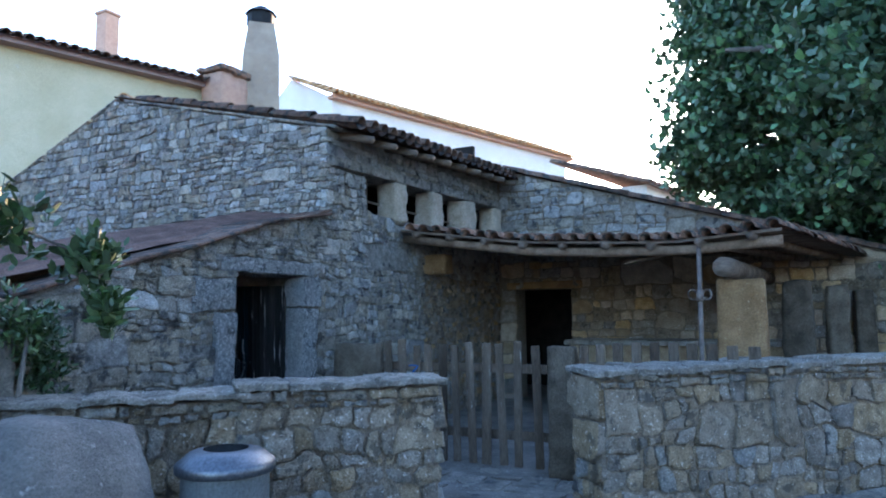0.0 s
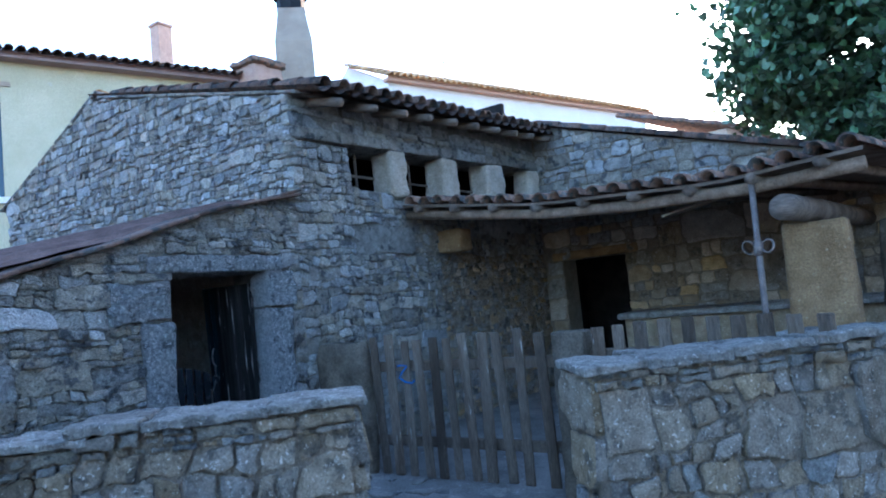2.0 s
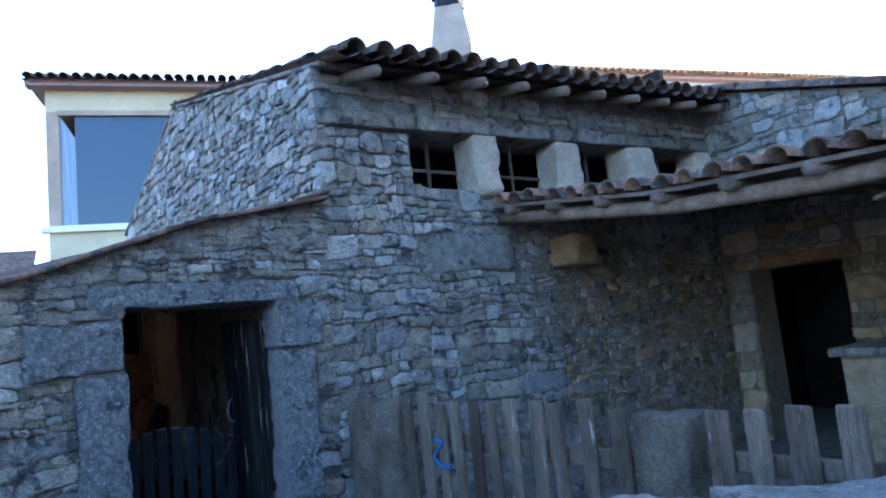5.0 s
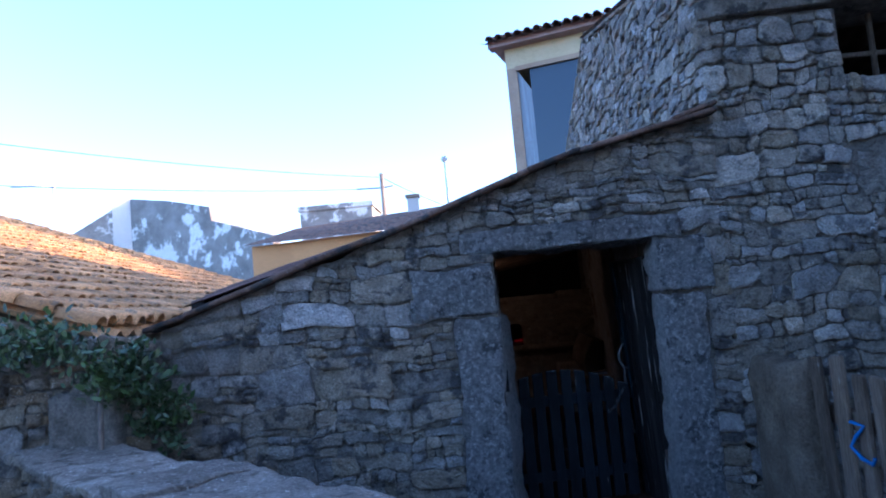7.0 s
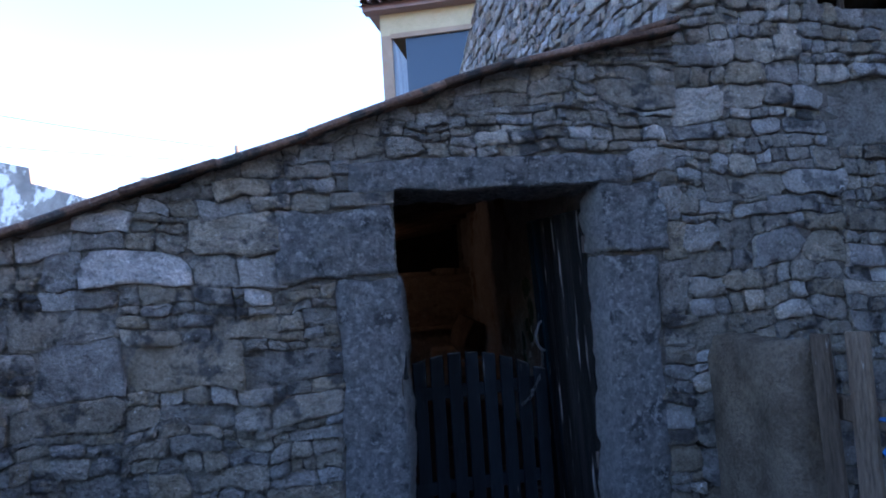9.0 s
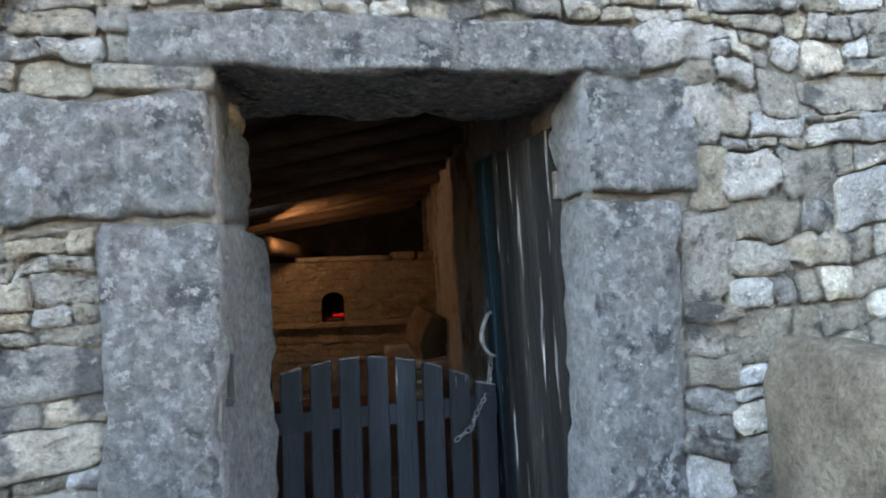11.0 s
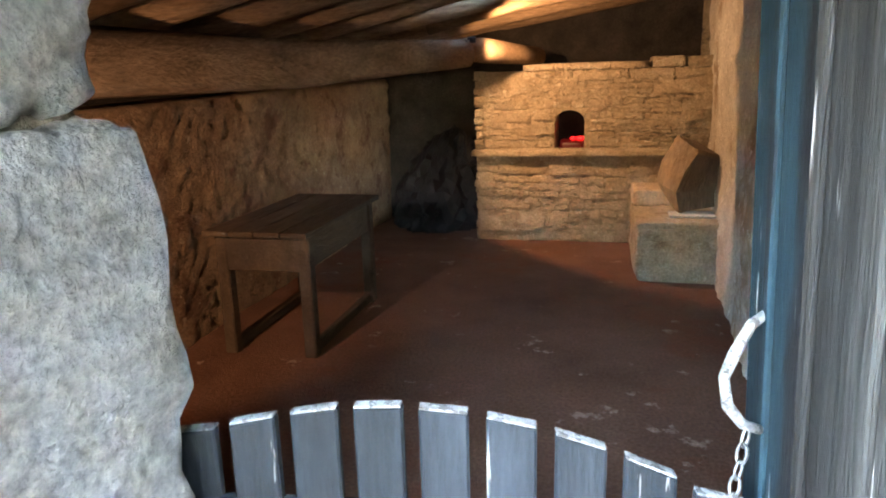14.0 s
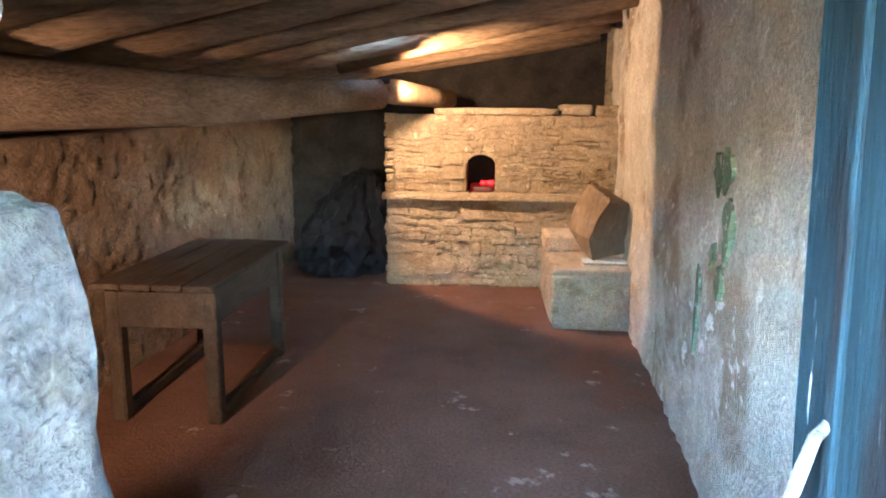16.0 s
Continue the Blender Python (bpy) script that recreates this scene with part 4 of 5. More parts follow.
boulder_block("rendered_pier", (2.12, 4.42, 0.0), (2.56, 4.60, 1.42), M_MORTAR, wall_left, "plain earth-rendered pier", 0.05, 0.03, 12, 3)
M_BOULDER = mat("smooth_dark_grey_stone", (0.12, 0.113, 0.10), (0.20, 0.188, 0.168), 4, 0.9, 1.0, ((0.30, 0.29, 0.26), 20, 0.62), 0.0)
rock = tagged(new("boulder"), "big smooth grey boulder in front of the low wall", "boulder")
bm = bmesh.new()
bmesh.ops.create_icosphere(bm, subdivisions=4, radius=1.0)
for v in bm.verts:
    p = v.co.copy()
    n = noise.noise(p * 1.6 + Vector((3, 1, 2))) * .16 + noise.noise(p * 5) * .04
    p = p * (1 + n)
    v.co = (2.0 + p.x * .58 - p.y * .22, 3.22 + p.y * .42 + p.x * .25, 0.48 + p.z * .70)
me = bpy.data.meshes.new("stone")
bm.to_mesh(me)
bm.free()
me.materials.append(M_BOULDER)
me.polygons.foreach_set("use_smooth", [True] * len(me.polygons))
new("stone", me).parent = rock
CAN = (2.70, 2.72)
bin_ = tagged(new("litter_bin"), "round grey metal litter bin with a domed steel lid", "litter bin")
lathe("body", [(0.0, .06), (.225, .06), (.235, .10), (.235, .74), (.24, .76), (.23, .77), (0, .77)], M_CANBODY, CAN, bin_)
lid = lathe("lid", [(.255, .755), (.268, .765), (.268, .80), (.258, .815), (.235, .83), (.20, .862), (.13, .878), (.12, .878)], M_STEEL, CAN, bin_, "brushed steel lid")
lathe("opening", [(.121, .879), (.119, .80), (.0, .80)], M_BLACK, CAN, lid, "dark round opening")
lathe("base", [(0, .0), (.20, .0), (.20, .06), (0, .065)], M_BLACK, CAN, bin_)

# ---- far left: tiled house roof, ruin, orange house, mast ----
hill = tagged(new("tiled_house"), "low house with a broad sunlit clay tile roof", "house")
tiled_roof(hill, (2.05, 5.1, 1.80), (0, 1, 0), (-1, 0, 0.365), 9.5, 10.5, 0.19, 0.32, 0.08, M_TILE_FAR, (), 9)
prism("wall", [(-9, 5.15), (2.0, 5.15), (2.0, 14.5), (-9, 14.5)], 0, lambda x, y: 1.72 + (2.0 - x) * .36, M_LOW, hill)
ruin = tagged(new("ruined_house"), "roofless house with peeling whitewash", "house")
upright("wall", [(-10.38, 30, 0), (-2.97, 26.6, 0), (-2.97, 26.6, 5.15), (-6.07, 28.4, 6.25), (-6.15, 28.45, 6.85), (-8.3, 29.3, 7.45), (-10.38, 30, 7.85)], (.2, .4, 0), M_RUIN, ruin)
upright("side_wall", [(-14.4, 28.2, 0), (-11.0, 29.72, 0), (-11.0, 29.72, 7.4), (-12.1, 29.2, 6.6), (-14.4, 28.2, 5.1)], (-.1, .4, 0), M_RUIN, ruin)
upright("pilaster", [(-11.0, 29.66, 0), (-10.30, 29.94, 0), (-10.30, 29.94, 7.9), (-11.0, 29.66, 7.85)], (-.1, .4, 0), M_WHITE, ruin, "whitewashed corner pilaster")
orange = tagged(new("orange_house"), "small orange rendered house with a tile roof", "house")
prism("wall", [(-3.3, 25), (6, 23), (7, 28), (-2.3, 30)], 0, 4.58, M_ORANGE, orange)
add_mesh("roof", [(-3.5, 24.6, 4.60), (6.2, 22.7, 4.52), (6.6, 25.5, 5.65), (-2.3, 27.6, 5.46)], [(0, 1, 2, 3)], M_TILE, orange, "dark tile roof")
box("chimney", (2.46, 26.0, 4.8), (2.88, 26.4, 5.98), M_WHITE, orange)
box("chimney_cap", (2.40, 25.95, 6.0), (2.94, 26.46, 6.12), M_CHIM, orange)
tube("antenna_mast", [(4.0, 26.3, 5.0), (4.0, 26.3, 7.35)], 0.035, M_WHITE, orange, "white antenna mast")
lathe("antenna", [(0, 7.28), (.10, 7.32), (.13, 7.42), (.08, 7.52), (0, 7.54)], M_WHITE, (4.0, 26.3), orange, "", 12)
lamp_post = tagged(new("street_lamp"), "thin white street lamp post behind the tiled roof", "street lamp")
tube("shaft", [(-13.2, 29, 0), (-13.2, 29, 8.55)], .06, M_WHITE, lamp_post)
tube("arm", [(-13.2, 29, 8.5), (-14.0, 28.9, 8.6), (-15.0, 28.8, 8.62)], .04, M_WHITE, lamp_post)
tank = tagged(new("flat_house"), "plain grey flat-roofed building in the distance", "house")
box("wall", (-5.2, 40, 0), (-0.9, 44, 8.1), M_RUIN, tank)
box("parapet", (-5.3, 39.9, 8.1), (-0.8, 44.1, 8.40), M_RUIN, tank)
mast = tagged(new("utility_pole"), "grey concrete utility pole with cross arm", "utility pole")
tube("shaft", [(.45, 35, 0), (.45, 35, 8.9)], [.16, .11], M_CHIM, mast)
tube("cross_arm", [(-.9, 35, 8.2), (.45, 35, 8.15), (1.0, 35, 8.2)], .04, M_IRON, mast)
for k, (a, b, sag) in enumerate((((.45, 35, 8.7), (-15.5, 17.5, 9.0), .35), ((-.9, 35, 8.2), (-15.5, 15.5, 6.9), .3), ((.45, 35, 8.7), (4.5, 33, 6.2), .1))):
    cable = tagged(new("overhead_cable"), "thin black overhead cable from the utility pole", "cable", group="overhead cables")
    A, B = Vector(a), Vector(b)
    tube("wire", [A.lerp(B, t / 12) - Vector((0, 0, sag * 4 * (t / 12) * (1 - t / 12))) for t in range(13)], 0.016, M_CABLE, cable, "", 5)

# ---- cream house behind the gable, with chimneys ----
cream = tagged(new("cream_house"), "cream rendered house with a tiled eave and large window", "house")
A, B = Vector((6.12, 18.45, 0)), Vector((15.6, 15.1, 0))
E1 = (B - A).normalized()
E2 = Vector((-E1.y, E1.x, 0))


def on_cream(s, d, z):
    p = A + E1 * s + E2 * d
    return (p.x, p.y, z)


LEN = (B - A).length
upright("wall", [on_cream(0, 0, 0), on_cream(LEN, 0, 0), on_cream(LEN, 0, 5.0), on_cream(0, 0, 5.0)], E2 * 9, M_CREAM, cream)
upright("wall", [on_cream(2.9, 0, 5.0), on_cream(LEN, 0, 5.0), on_cream(LEN, 0, 7.95), on_cream(2.9, 0, 7.95)], E2 * 9, M_CREAM, cream)
upright("wall", [on_cream(0, 0, 7.95), on_cream(LEN, 0, 7.95), on_cream(LEN, 0, 8.6), on_cream(0, 0, 8.6)], E2 * 9, M_CREAM, cream)
upright("fascia", [on_cream(-.35, -.35, 8.5), on_cream(LEN, -.35, 8.5), on_cream(LEN, -.35, 8.66), on_cream(-.35, -.35, 8.66)], E2 * .35, M_GUTTER, cream, "brown eave board")
upright("soffit", [on_cream(-.35, -.34, 8.60), on_cream(LEN, -.34, 8.60), on_cream(LEN, -.34, 8.64), on_cream(-.35, -.34, 8.64)], E2 * 9, M_GUTTER, cream)
bay = add_mesh("window", [on_cream(.62, .06, 5.1), on_cream(2.92, .06, 5.1), on_cream(2.92, .06, 7.95), on_cream(.62, .06, 7.95)], [(0, 1, 2, 3)], M_PANE, cream, "large bluish window panes")
upright("post", [on_cream(0, 0, 5.0), on_cream(.28, 0, 5.0), on_cream(.28, 0, 7.95), on_cream(0, 0, 7.95)], E2 * .3, M_CHIM, bay, "weathered corner post")
add_mesh("curtain", [on_cream(.25, .06, 5.1), on_cream(.62, .06, 5.1), on_cream(.62, .06, 7.3), on_cream(.25, .06, 7.95)], [(0, 1, 2, 3)], M_CURTAIN, bay, "pale curtain behind the glass")
upright("side_glass_wall", [on_cream(0, 9, 5.0), on_cream(0, .3, 5.0), on_cream(0, .3, 8.6), on_cream(0, 9, 8.6)], E1 * .1, M_CREAM, cream)
upright("sill", [on_cream(-.15, -.12, 4.95), on_cream(3.2, -.12, 4.95), on_cream(3.2, -.12, 5.1), on_cream(-.15, -.12, 5.1)], E2 * .2, M_WHITE, cream, "white window sill")
upright("frame", [on_cream(.25, -.03, 7.86), on_cream(3.12, -.03, 7.86), on_cream(3.12, -.03, 7.98), on_cream(.25, -.03, 7.98)], E2 * .1, M_CHIM, bay)
low_pane = add_mesh("window", [on_cream(1.3, -.01, 2.6), on_cream(2.6, -.01, 2.6), on_cream(2.6, -.01, 4.1), on_cream(1.3, -.01, 4.1)], [(0, 1, 2, 3)], M_PANE, cream)
upright("frame", [on_cream(1.2, -.04, 4.1), on_cream(2.7, -.04, 4.1), on_cream(2.7, -.04, 4.25), on_cream(1.2, -.04, 4.25)], E2 * .1, M_CHIM, low_pane)
tiled_roof(cream, on_cream(-.4, -.45, 8.66), E1, E2 + Vector((0, 0, .3)), LEN + .4, 5.0, 0.26, 0.42, 0.11, M_TILE, (0,), 13)
far_stack = tagged(new("brick_chimney"), "square brown brick chimney rising behind the cream house", "chimney")
box("shaft", (19.75, 27.4, 0), (20.48, 28.1, 15.75), M_BRICKTAN, far_stack, "", 0.03)
box("top_course", (19.70, 27.35, 15.75), (20.53, 28.15, 15.9), M_BRICKTAN, far_stack, "", 0.03)
stack = tagged(new("tall_chimney"), "tall tapered rendered chimney with a dark metal cowl", "chimney")
for nm, pts, m_ in (("shaft", [(.84, 5.0), (.78, 9.8), (.63, 10.5), (.55, 10.9)], M_CHIM), ("cowl", [(.44, 10.9), (.44, 11.28), (.52, 11.3), (.16, 11.55), (0, 11.55)], M_BLACK)):
    lathe(nm, pts, m_, (16.0, 14.63), stack, "", 4 if nm == "shaft" else 8, False)
stub = tagged(new("brick_stub"), "short rubble chimney stub with tiles on top", "chimney")
boulder_block("shaft", (14.3, 14.5, 6.0), (15.35, 15.4, 8.9), M_BRICKTAN, stub, "", 0.05, 0.05, 6, 3)
boulder_block("top", (14.2, 14.4, 8.9), (15.45, 15.5, 9.1), M_TILE, stub, "", 0.05, 0.05, 6, 4)
white = tagged(new("white_house"), "long white house with a tiled roof on the rise", "house")
WA, WB = Vector((28.5, 21.0, 0)), Vector((48.6, 14.4, 0))
F1 = (WB - WA).normalized()
F2 = Vector((-F1.y, F1.x, 0))
WL = (WB - WA).length
upright("wall", [tuple(WA), tuple(WB), (WB.x, WB.y, 13.1), (WA.x, WA.y, 13.1)], F2 * 8, M_WHITE, white)
g0, g1 = WA, WA + F2 * 8
gm = (g0 + g1) / 2
upright("gable", [(g0.x, g0.y, 13.1), (g1.x, g1.y, 13.1), (gm.x, gm.y, 15.2)], F1 * .3, M_WHITE, white)
upright("eave", [tuple(WA - F2 * .4 - F1 * .2 + Vector((0, 0, 13.05))), tuple(WB - F2 * .4 + F1 * .5 + Vector((0, 0, 13.05))), tuple(WB - F2 * .4 + F1 * .5 + Vector((0, 0, 13.25))), tuple(WA - F2 * .4 - F1 * .2 + Vector((0, 0, 13.25)))], F2 * .5, M_BRICKTAN, white)
tiled_roof(white, tuple(WA - F2 * .5 - F1 * .3 + Vector((0, 0, 13.25))), F1, F2 * 4.3 + Vector((0, 0, 1.95)), WL + .9, 4.9, .4, .6, .16, M_TILE_FAR, (), 15)
tube("antenna", [(33.5, 20.8, 14), (33.5, 20.8, 15.9)], .03, M_CHAIN, white)
for k in range(4):
    tube("antenna_rod", [(33.1, 20.4, 15.1 + .22 * k), (33.9, 21.2, 15.1 + .22 * k)], .02, M_CHAIN, white)
far = tagged(new("distant_house"), "distant house with a clay tile roof behind the wing", "house")
prism("wall", [(24, 4.2), (30, 3.0), (31, 9), (25, 10)], 0, 6.1, M_WHITE, far)
tiled_roof(far, (23.5, 4.0, 6.05), (1, -.2, 0), (.2, 1, .35), 7.5, 4.0, .35, .5, .14, M_TILE, (), 17)
# out of view behind the camera path; added only to shape the light
row = tagged(new("unseen_sky_block"), "unseen plain block behind the camera, added to shape the sky light", "house")
prism("wall", [(-26, -13.5), (9, -13.5), (9, -18), (-26, -18)], 0, 4.6, M_CREAM, row)
add_mesh("roof", [(-26.3, -13.2, 4.55), (9.3, -13.2, 4.55), (9.3, -15.8, 5.8), (-26.3, -15.8, 5.8)], [(0, 1, 2, 3)], M_TILE, row)


# ---- bakehouse room ----
def under(x, y):
    """Underside of the tiles over the room."""
    k = 0.262 - 0.0165 * (y - 4.75)
    return 1.98 + (x - 3.0) * k - 0.21 * max(0.0, 1 - (y - 4.75) / 1.1)


FZ = 0.25
room = empty("room_shell", "earth-plastered bakehouse walls", "wall", kind="structure")
tagged(prism("floor", [(2.75, 4.8), (6.9, 4.8), (6.9, 11.6), (2.75, 11.6)], -0.02, FZ, M_FLOOR), "worn reddish earth floor of the bakehouse", "floor", kind="structure")


def rough_wall(name, a, b, z0, z1, back, material, amp=0.03, cell=0.09, label="", seed=0.0, lumps=7.0):
    """An uneven plastered wall face between two plan points, with a flat back."""
    a, b, back = Vector((*a, 0)), Vector((*b, 0)), Vector(back)
    n = max(2, int((b - a).length / cell))
    k = max(2, int(2.6 / cell))
    out = -back.normalized()
    verts, faces = [], []
    for i in range(n + 1):
        p = a.lerp(b, i / n)
        top = z1(p.x, p.y) if callable(z1) else z1
        for j in range(k + 1):
            q = Vector((p.x, p.y, z0 + (top - z0) * j / k))
            d = noise.noise(q * 1.3 + Vector((seed, 0, 0))) * amp * 1.2 + abs(noise.noise(q * lumps + Vector((0, seed, 0)))) * amp + noise.noise(q * lumps * 2.3) * amp * 0.4
            verts.append(tuple(q + out * d))
    for i in range(n):
        for j in range(k):
            o = i * (k + 1) + j
            faces.append((o, o + k + 1, o + k + 2, o + 1))
    o = len(verts)
    t0 = z1(a.x, a.y) if callable(z1) else z1
    t1 = z1(b.x, b.y) if callable(z1) else z1
    pa, pb = a + back, b + back
    verts += [(pa.x, pa.y, z0), (pb.x, pb.y, z0), (pb.x, pb.y, t1), (pa.x, pa.y, t0)]
    faces.append((o, o + 3, o + 2, o + 1))
    faces.append(tuple(i * (k + 1) + k for i in range(n + 1)) + (o + 2, o + 3))
    return add_mesh(name, verts, faces, material, room, label, smooth=True)


rough_wall("wall_right", (6.08, 5.25), (6.50, 11.6), 0.0, lambda x, y: under(x, y) + .09, (0.25, 0, 0), M_PLASTER, 0.032, 0.06, "flaking whitewashed plaster wall", 2.0, 6.0)
rough_wall("wall_left_inner", (3.22, 5.25), (3.33, 11.6), 0.0, lambda x, y: 1.565 + .028 * (y - 6.5), (-0.50, 0, 0), M_EARTHWALL, 0.029, 0.032, "lumpy earth-plastered rubble wall", 5.0, 10.0)
rough_wall("wall_rear_room", (6.6, 11.5), (2.6, 11.5), 0.0, lambda x, y: under(x, y) + .10, (0, 0.25, 0), M_SOOT_SHADE, 0.04, 0.12, "soot-blackened rear wall", 7.0)
rough_wall("wall_front_inner", (4.58, 5.30), (3.1, 5.30), 0.0, lambda x, y: under(x, 5.3) - .02, (0, -0.03, 0), M_EARTHWALL, 0.01, 0.12, "", 9.0)

# near-black strip added to stop daylight leaking in between wall top and roof
prism("eave_infill", [(2.68, 5.3), (2.78, 5.3), (2.78, 5.85), (2.78, 11.6), (2.68, 11.6), (2.68, 5.85)], 1.50, lambda x, y: under(x, y) + .128, M_SOOT_SHADE, room)
shed_roof = empty("roof_bakehouse", "lean-to roof of old tiles on log rafters", "roof", kind="structure")
NX, NY = 44, 84
x0, x1, y0, y1 = 2.75, 6.45, 5.0, 11.7
holes = set()
for hx, hy in ((4.42, 9.62), (4.60, 9.66)):
    holes.add((int((hx - x0) / (x1 - x0) * NX), int((hy - y0) / (y1 - y0) * NY)))
verts, faces = [], []
for i in range(NX + 1):
    for j in range(NY + 1):
        x, y = x0 + (x1 - x0) * i / NX, y0 + (y1 - y0) * j / NY
        verts.append((x, y, under(x, y) + 0.115 + 0.035 * abs(math.sin(math.pi * y / 0.23)) + 0.012 * noise.noise(Vector((x * 3, y * 3, 0)))))
for i in range(NX):
    for j in range(NY):
        if (i, j) not in holes:
            o = i * (NY + 1) + j
            faces.append((o, o + NY + 1, o + NY + 2, o + 1))
add_mesh("tiles", verts, faces, M_TILE_IN, shed_roof, "old tiles seen from below")
s = 2.62
while s < 6.25:
    w = rng.uniform(0.28, 0.5)
    xm = s + w / 2
    sl = math.degrees(math.atan((shed_top(min(xm + .1, 6.3)) - shed_top(xm - .1)) / .2))
    v, f = block(w, 0.62, 0.035, 0.01)
    add_mesh("verge_slab", jitter(put(v, pose(xm, 4.98, shed_top(xm) + .012, 0, -sl, 0)), .012, 5), f, M_TILE_SHADE, shed_roof)
    s += w - .03
# tile strip at the foot of the gable
for i in range(16):
    yy = 4.86 + i * 0.36
    v, f = block(0.30, 0.37, 0.03, 0.008)
    add_mesh("flashing_tile", jitter(put(v, pose(6.20, yy, gable_foot(yy) + .02, -3, -17, rng.uniform(-4, 4))), .008, 5), f, M_TILE_SHADE, shed_roof)
for i in range(12):
    y = 5.50 + i * 0.55
    r = rng.uniform(0.060, 0.074)
    pts = [(x, y + rng.uniform(-.03, .03) - (x - 3) * .03, under(x, y) - .015 + rng.uniform(-.012, .006)) for x in (2.75, 3.6, 4.5, 5.4, 6.35)]
    tube("rafter", pts, [r * 1.1, r * 1.1, r, r * .95, r * .85], M_RAFTER, shed_roof, "", 9, 0.25, i)
tube("rafter", [(4.15, 10.14, 2.09), (5.2, 9.98, 2.31), (6.4, 9.86, 2.55)], [.055, .05, .045], M_RAFTER, shed_roof, "", 9, .2, 77)

beam = tagged(new("log_purlin"), "crooked round log beam under the rafters", "beam")
tube("log", [(2.9, 5.95, 1.76), (3.42, 7.2, 1.80), (3.85, 8.2, 1.80), (4.25, 9.1, 1.84), (4.52, 9.75, 1.87)], [.15, .145, .135, .12, .10], M_DARKWOOD, beam, "", 14, 0.2)
tube("log_end", [(4.50, 9.72, 1.905), (4.62, 10.1, 1.905), (4.82, 10.55, 1.885), (4.98, 10.85, 1.86)], [.075, .10, .085, .07], M_RAFTER, beam, "pale stub of the log", 12, 0.2)
lamp_a = tagged(new("spotlight"), "small warm spotlight hidden behind the log beam", "lamp", group="room spotlights")
lathe("housing", [(0.0, 1.95), (.03, 1.95), (.035, 1.98), (.03, 1.995), (0, 1.995)], M_BLACK, (4.57, 9.78), lamp_a, "", 12)
box("bracket", (4.51, 9.70, 1.955), (4.56, 9.79, 1.97), M_IRON, lamp_a, "", .003)
lamp_b = tagged(new("spotlight"), "small warm spotlight inside the front wall", "lamp", group="room spotlights")
lathe("housing", [(0.0, 1.66), (.04, 1.66), (.045, 1.72), (.03, 1.74), (0, 1.74)], M_BLACK, (3.95, 5.62), lamp_b, "", 12)
box("bracket", (3.94, 5.28, 1.70), (3.96, 5.62, 1.72), M_IRON, lamp_b, "", .003)

# ---- oven ----
oven = tagged(new("bread_oven"), "tan limestone bread oven with a small arched mouth and ledge", "oven")
box("base", (4.46, 10.56, FZ - .02), (6.48, 11.45, 1.03), M_OVENJOINT, oven, "", 0.02, 0.015)
box("front", (4.50, 10.66, 1.03), (5.14, 11.45, 1.74), M_OVENJOINT, oven, "", 0.01)
box("front", (5.395, 10.66, 1.03), (6.49, 11.45, 1.74), M_OVENJOINT, oven, "", 0.01)
box("front", (5.14, 10.66, 1.405), (5.395, 11.45, 1.74), M_OVENJOINT, oven, "", 0.002)
boulder_block("ledge", (4.42, 10.47, 1.015), (6.20, 10.68, 1.07), M_OVEN, oven, "flat stone ledge below the mouth", 0.012, 0.008, 12, 4)
mouth = add_mesh("mouth", [(5.14, 11.2, 1.03), (5.395, 11.2, 1.03), (5.395, 11.2, 1.41), (5.14, 11.2, 1.41)], [(0, 1, 2, 3)], M_SOOT_SHADE, oven, "sooty oven chamber")
arch_v, arch_f = [], []
for k in range(13):
    t = math.pi * k / 12
    cx, cz = 5.2675 + 0.1275 * math.cos(t), 1.30 + 0.10 * math.sin(t)
    arch_v += [(cx, 10.655, cz), (5.2675 + 0.135 * math.cos(t), 10.655, 1.412 if 0 < k < 12 else 1.30), (cx, 10.9, cz)]
    if k:
        o = (k - 1) * 3
        arch_f += [(o, o + 3, o + 4, o + 1), (o, o + 2, o + 5, o + 3)]
add_mesh("arch", arch_v, arch_f, M_OVENJOINT, mouth)
for a, b, h in (((5.26, 10.93), (5.305, 11.0), .028), ((5.325, 10.90), (5.385, 10.98), .034), ((5.295, 11.0), (5.34, 11.06), .02)):
    boulder_block("ember", (a[0], a[1], 1.115), (b[0], b[1], 1.115 + h), M_EMBER_LIGHT, mouth, "small red lights imitating embers", .008, .006, 3, a[0])
boulder_block("ash_bed", (5.17, 10.80, 1.03), (5.385, 11.15, 1.112), M_REDGLOW, mouth, "bed with the mouth's dim red glow put in", .03, .01, 5, 1)
rubble(oven, (0, 10.56, 0), (1, 0, 0), (0, -1, 0), lambda v: [(4.46, 6.48)], FZ, 1.02, ((M_OVEN, 8), (M_OVENJOINT, 4)), (0.05, 0.17), (0.9, 3.6), 0.020, 0.05, 0.004, 81)
rubble(oven, (0, 10.66, 0), (1, 0, 0), (0, -1, 0), lambda v: [(4.5, 5.10), (5.43, 6.48)] if v < 1.42 else [(4.5, 6.48)], 1.07, 1.74, ((M_OVEN, 8), (M_OVENJOINT, 4)), (0.045, 0.14), (1.0, 3.8), 0.018, 0.05, 0.004, 82)
rubble(oven, (4.46, 0, 0), (0, 1, 0), (-1, 0, 0), lambda v: [(10.56, 11.4)], FZ, 1.74, ((M_OVEN, 8), (M_OVENJOINT, 4)), (0.06, 0.2), (0.9, 2.4), 0.02, 0.03, 0.007, 83)
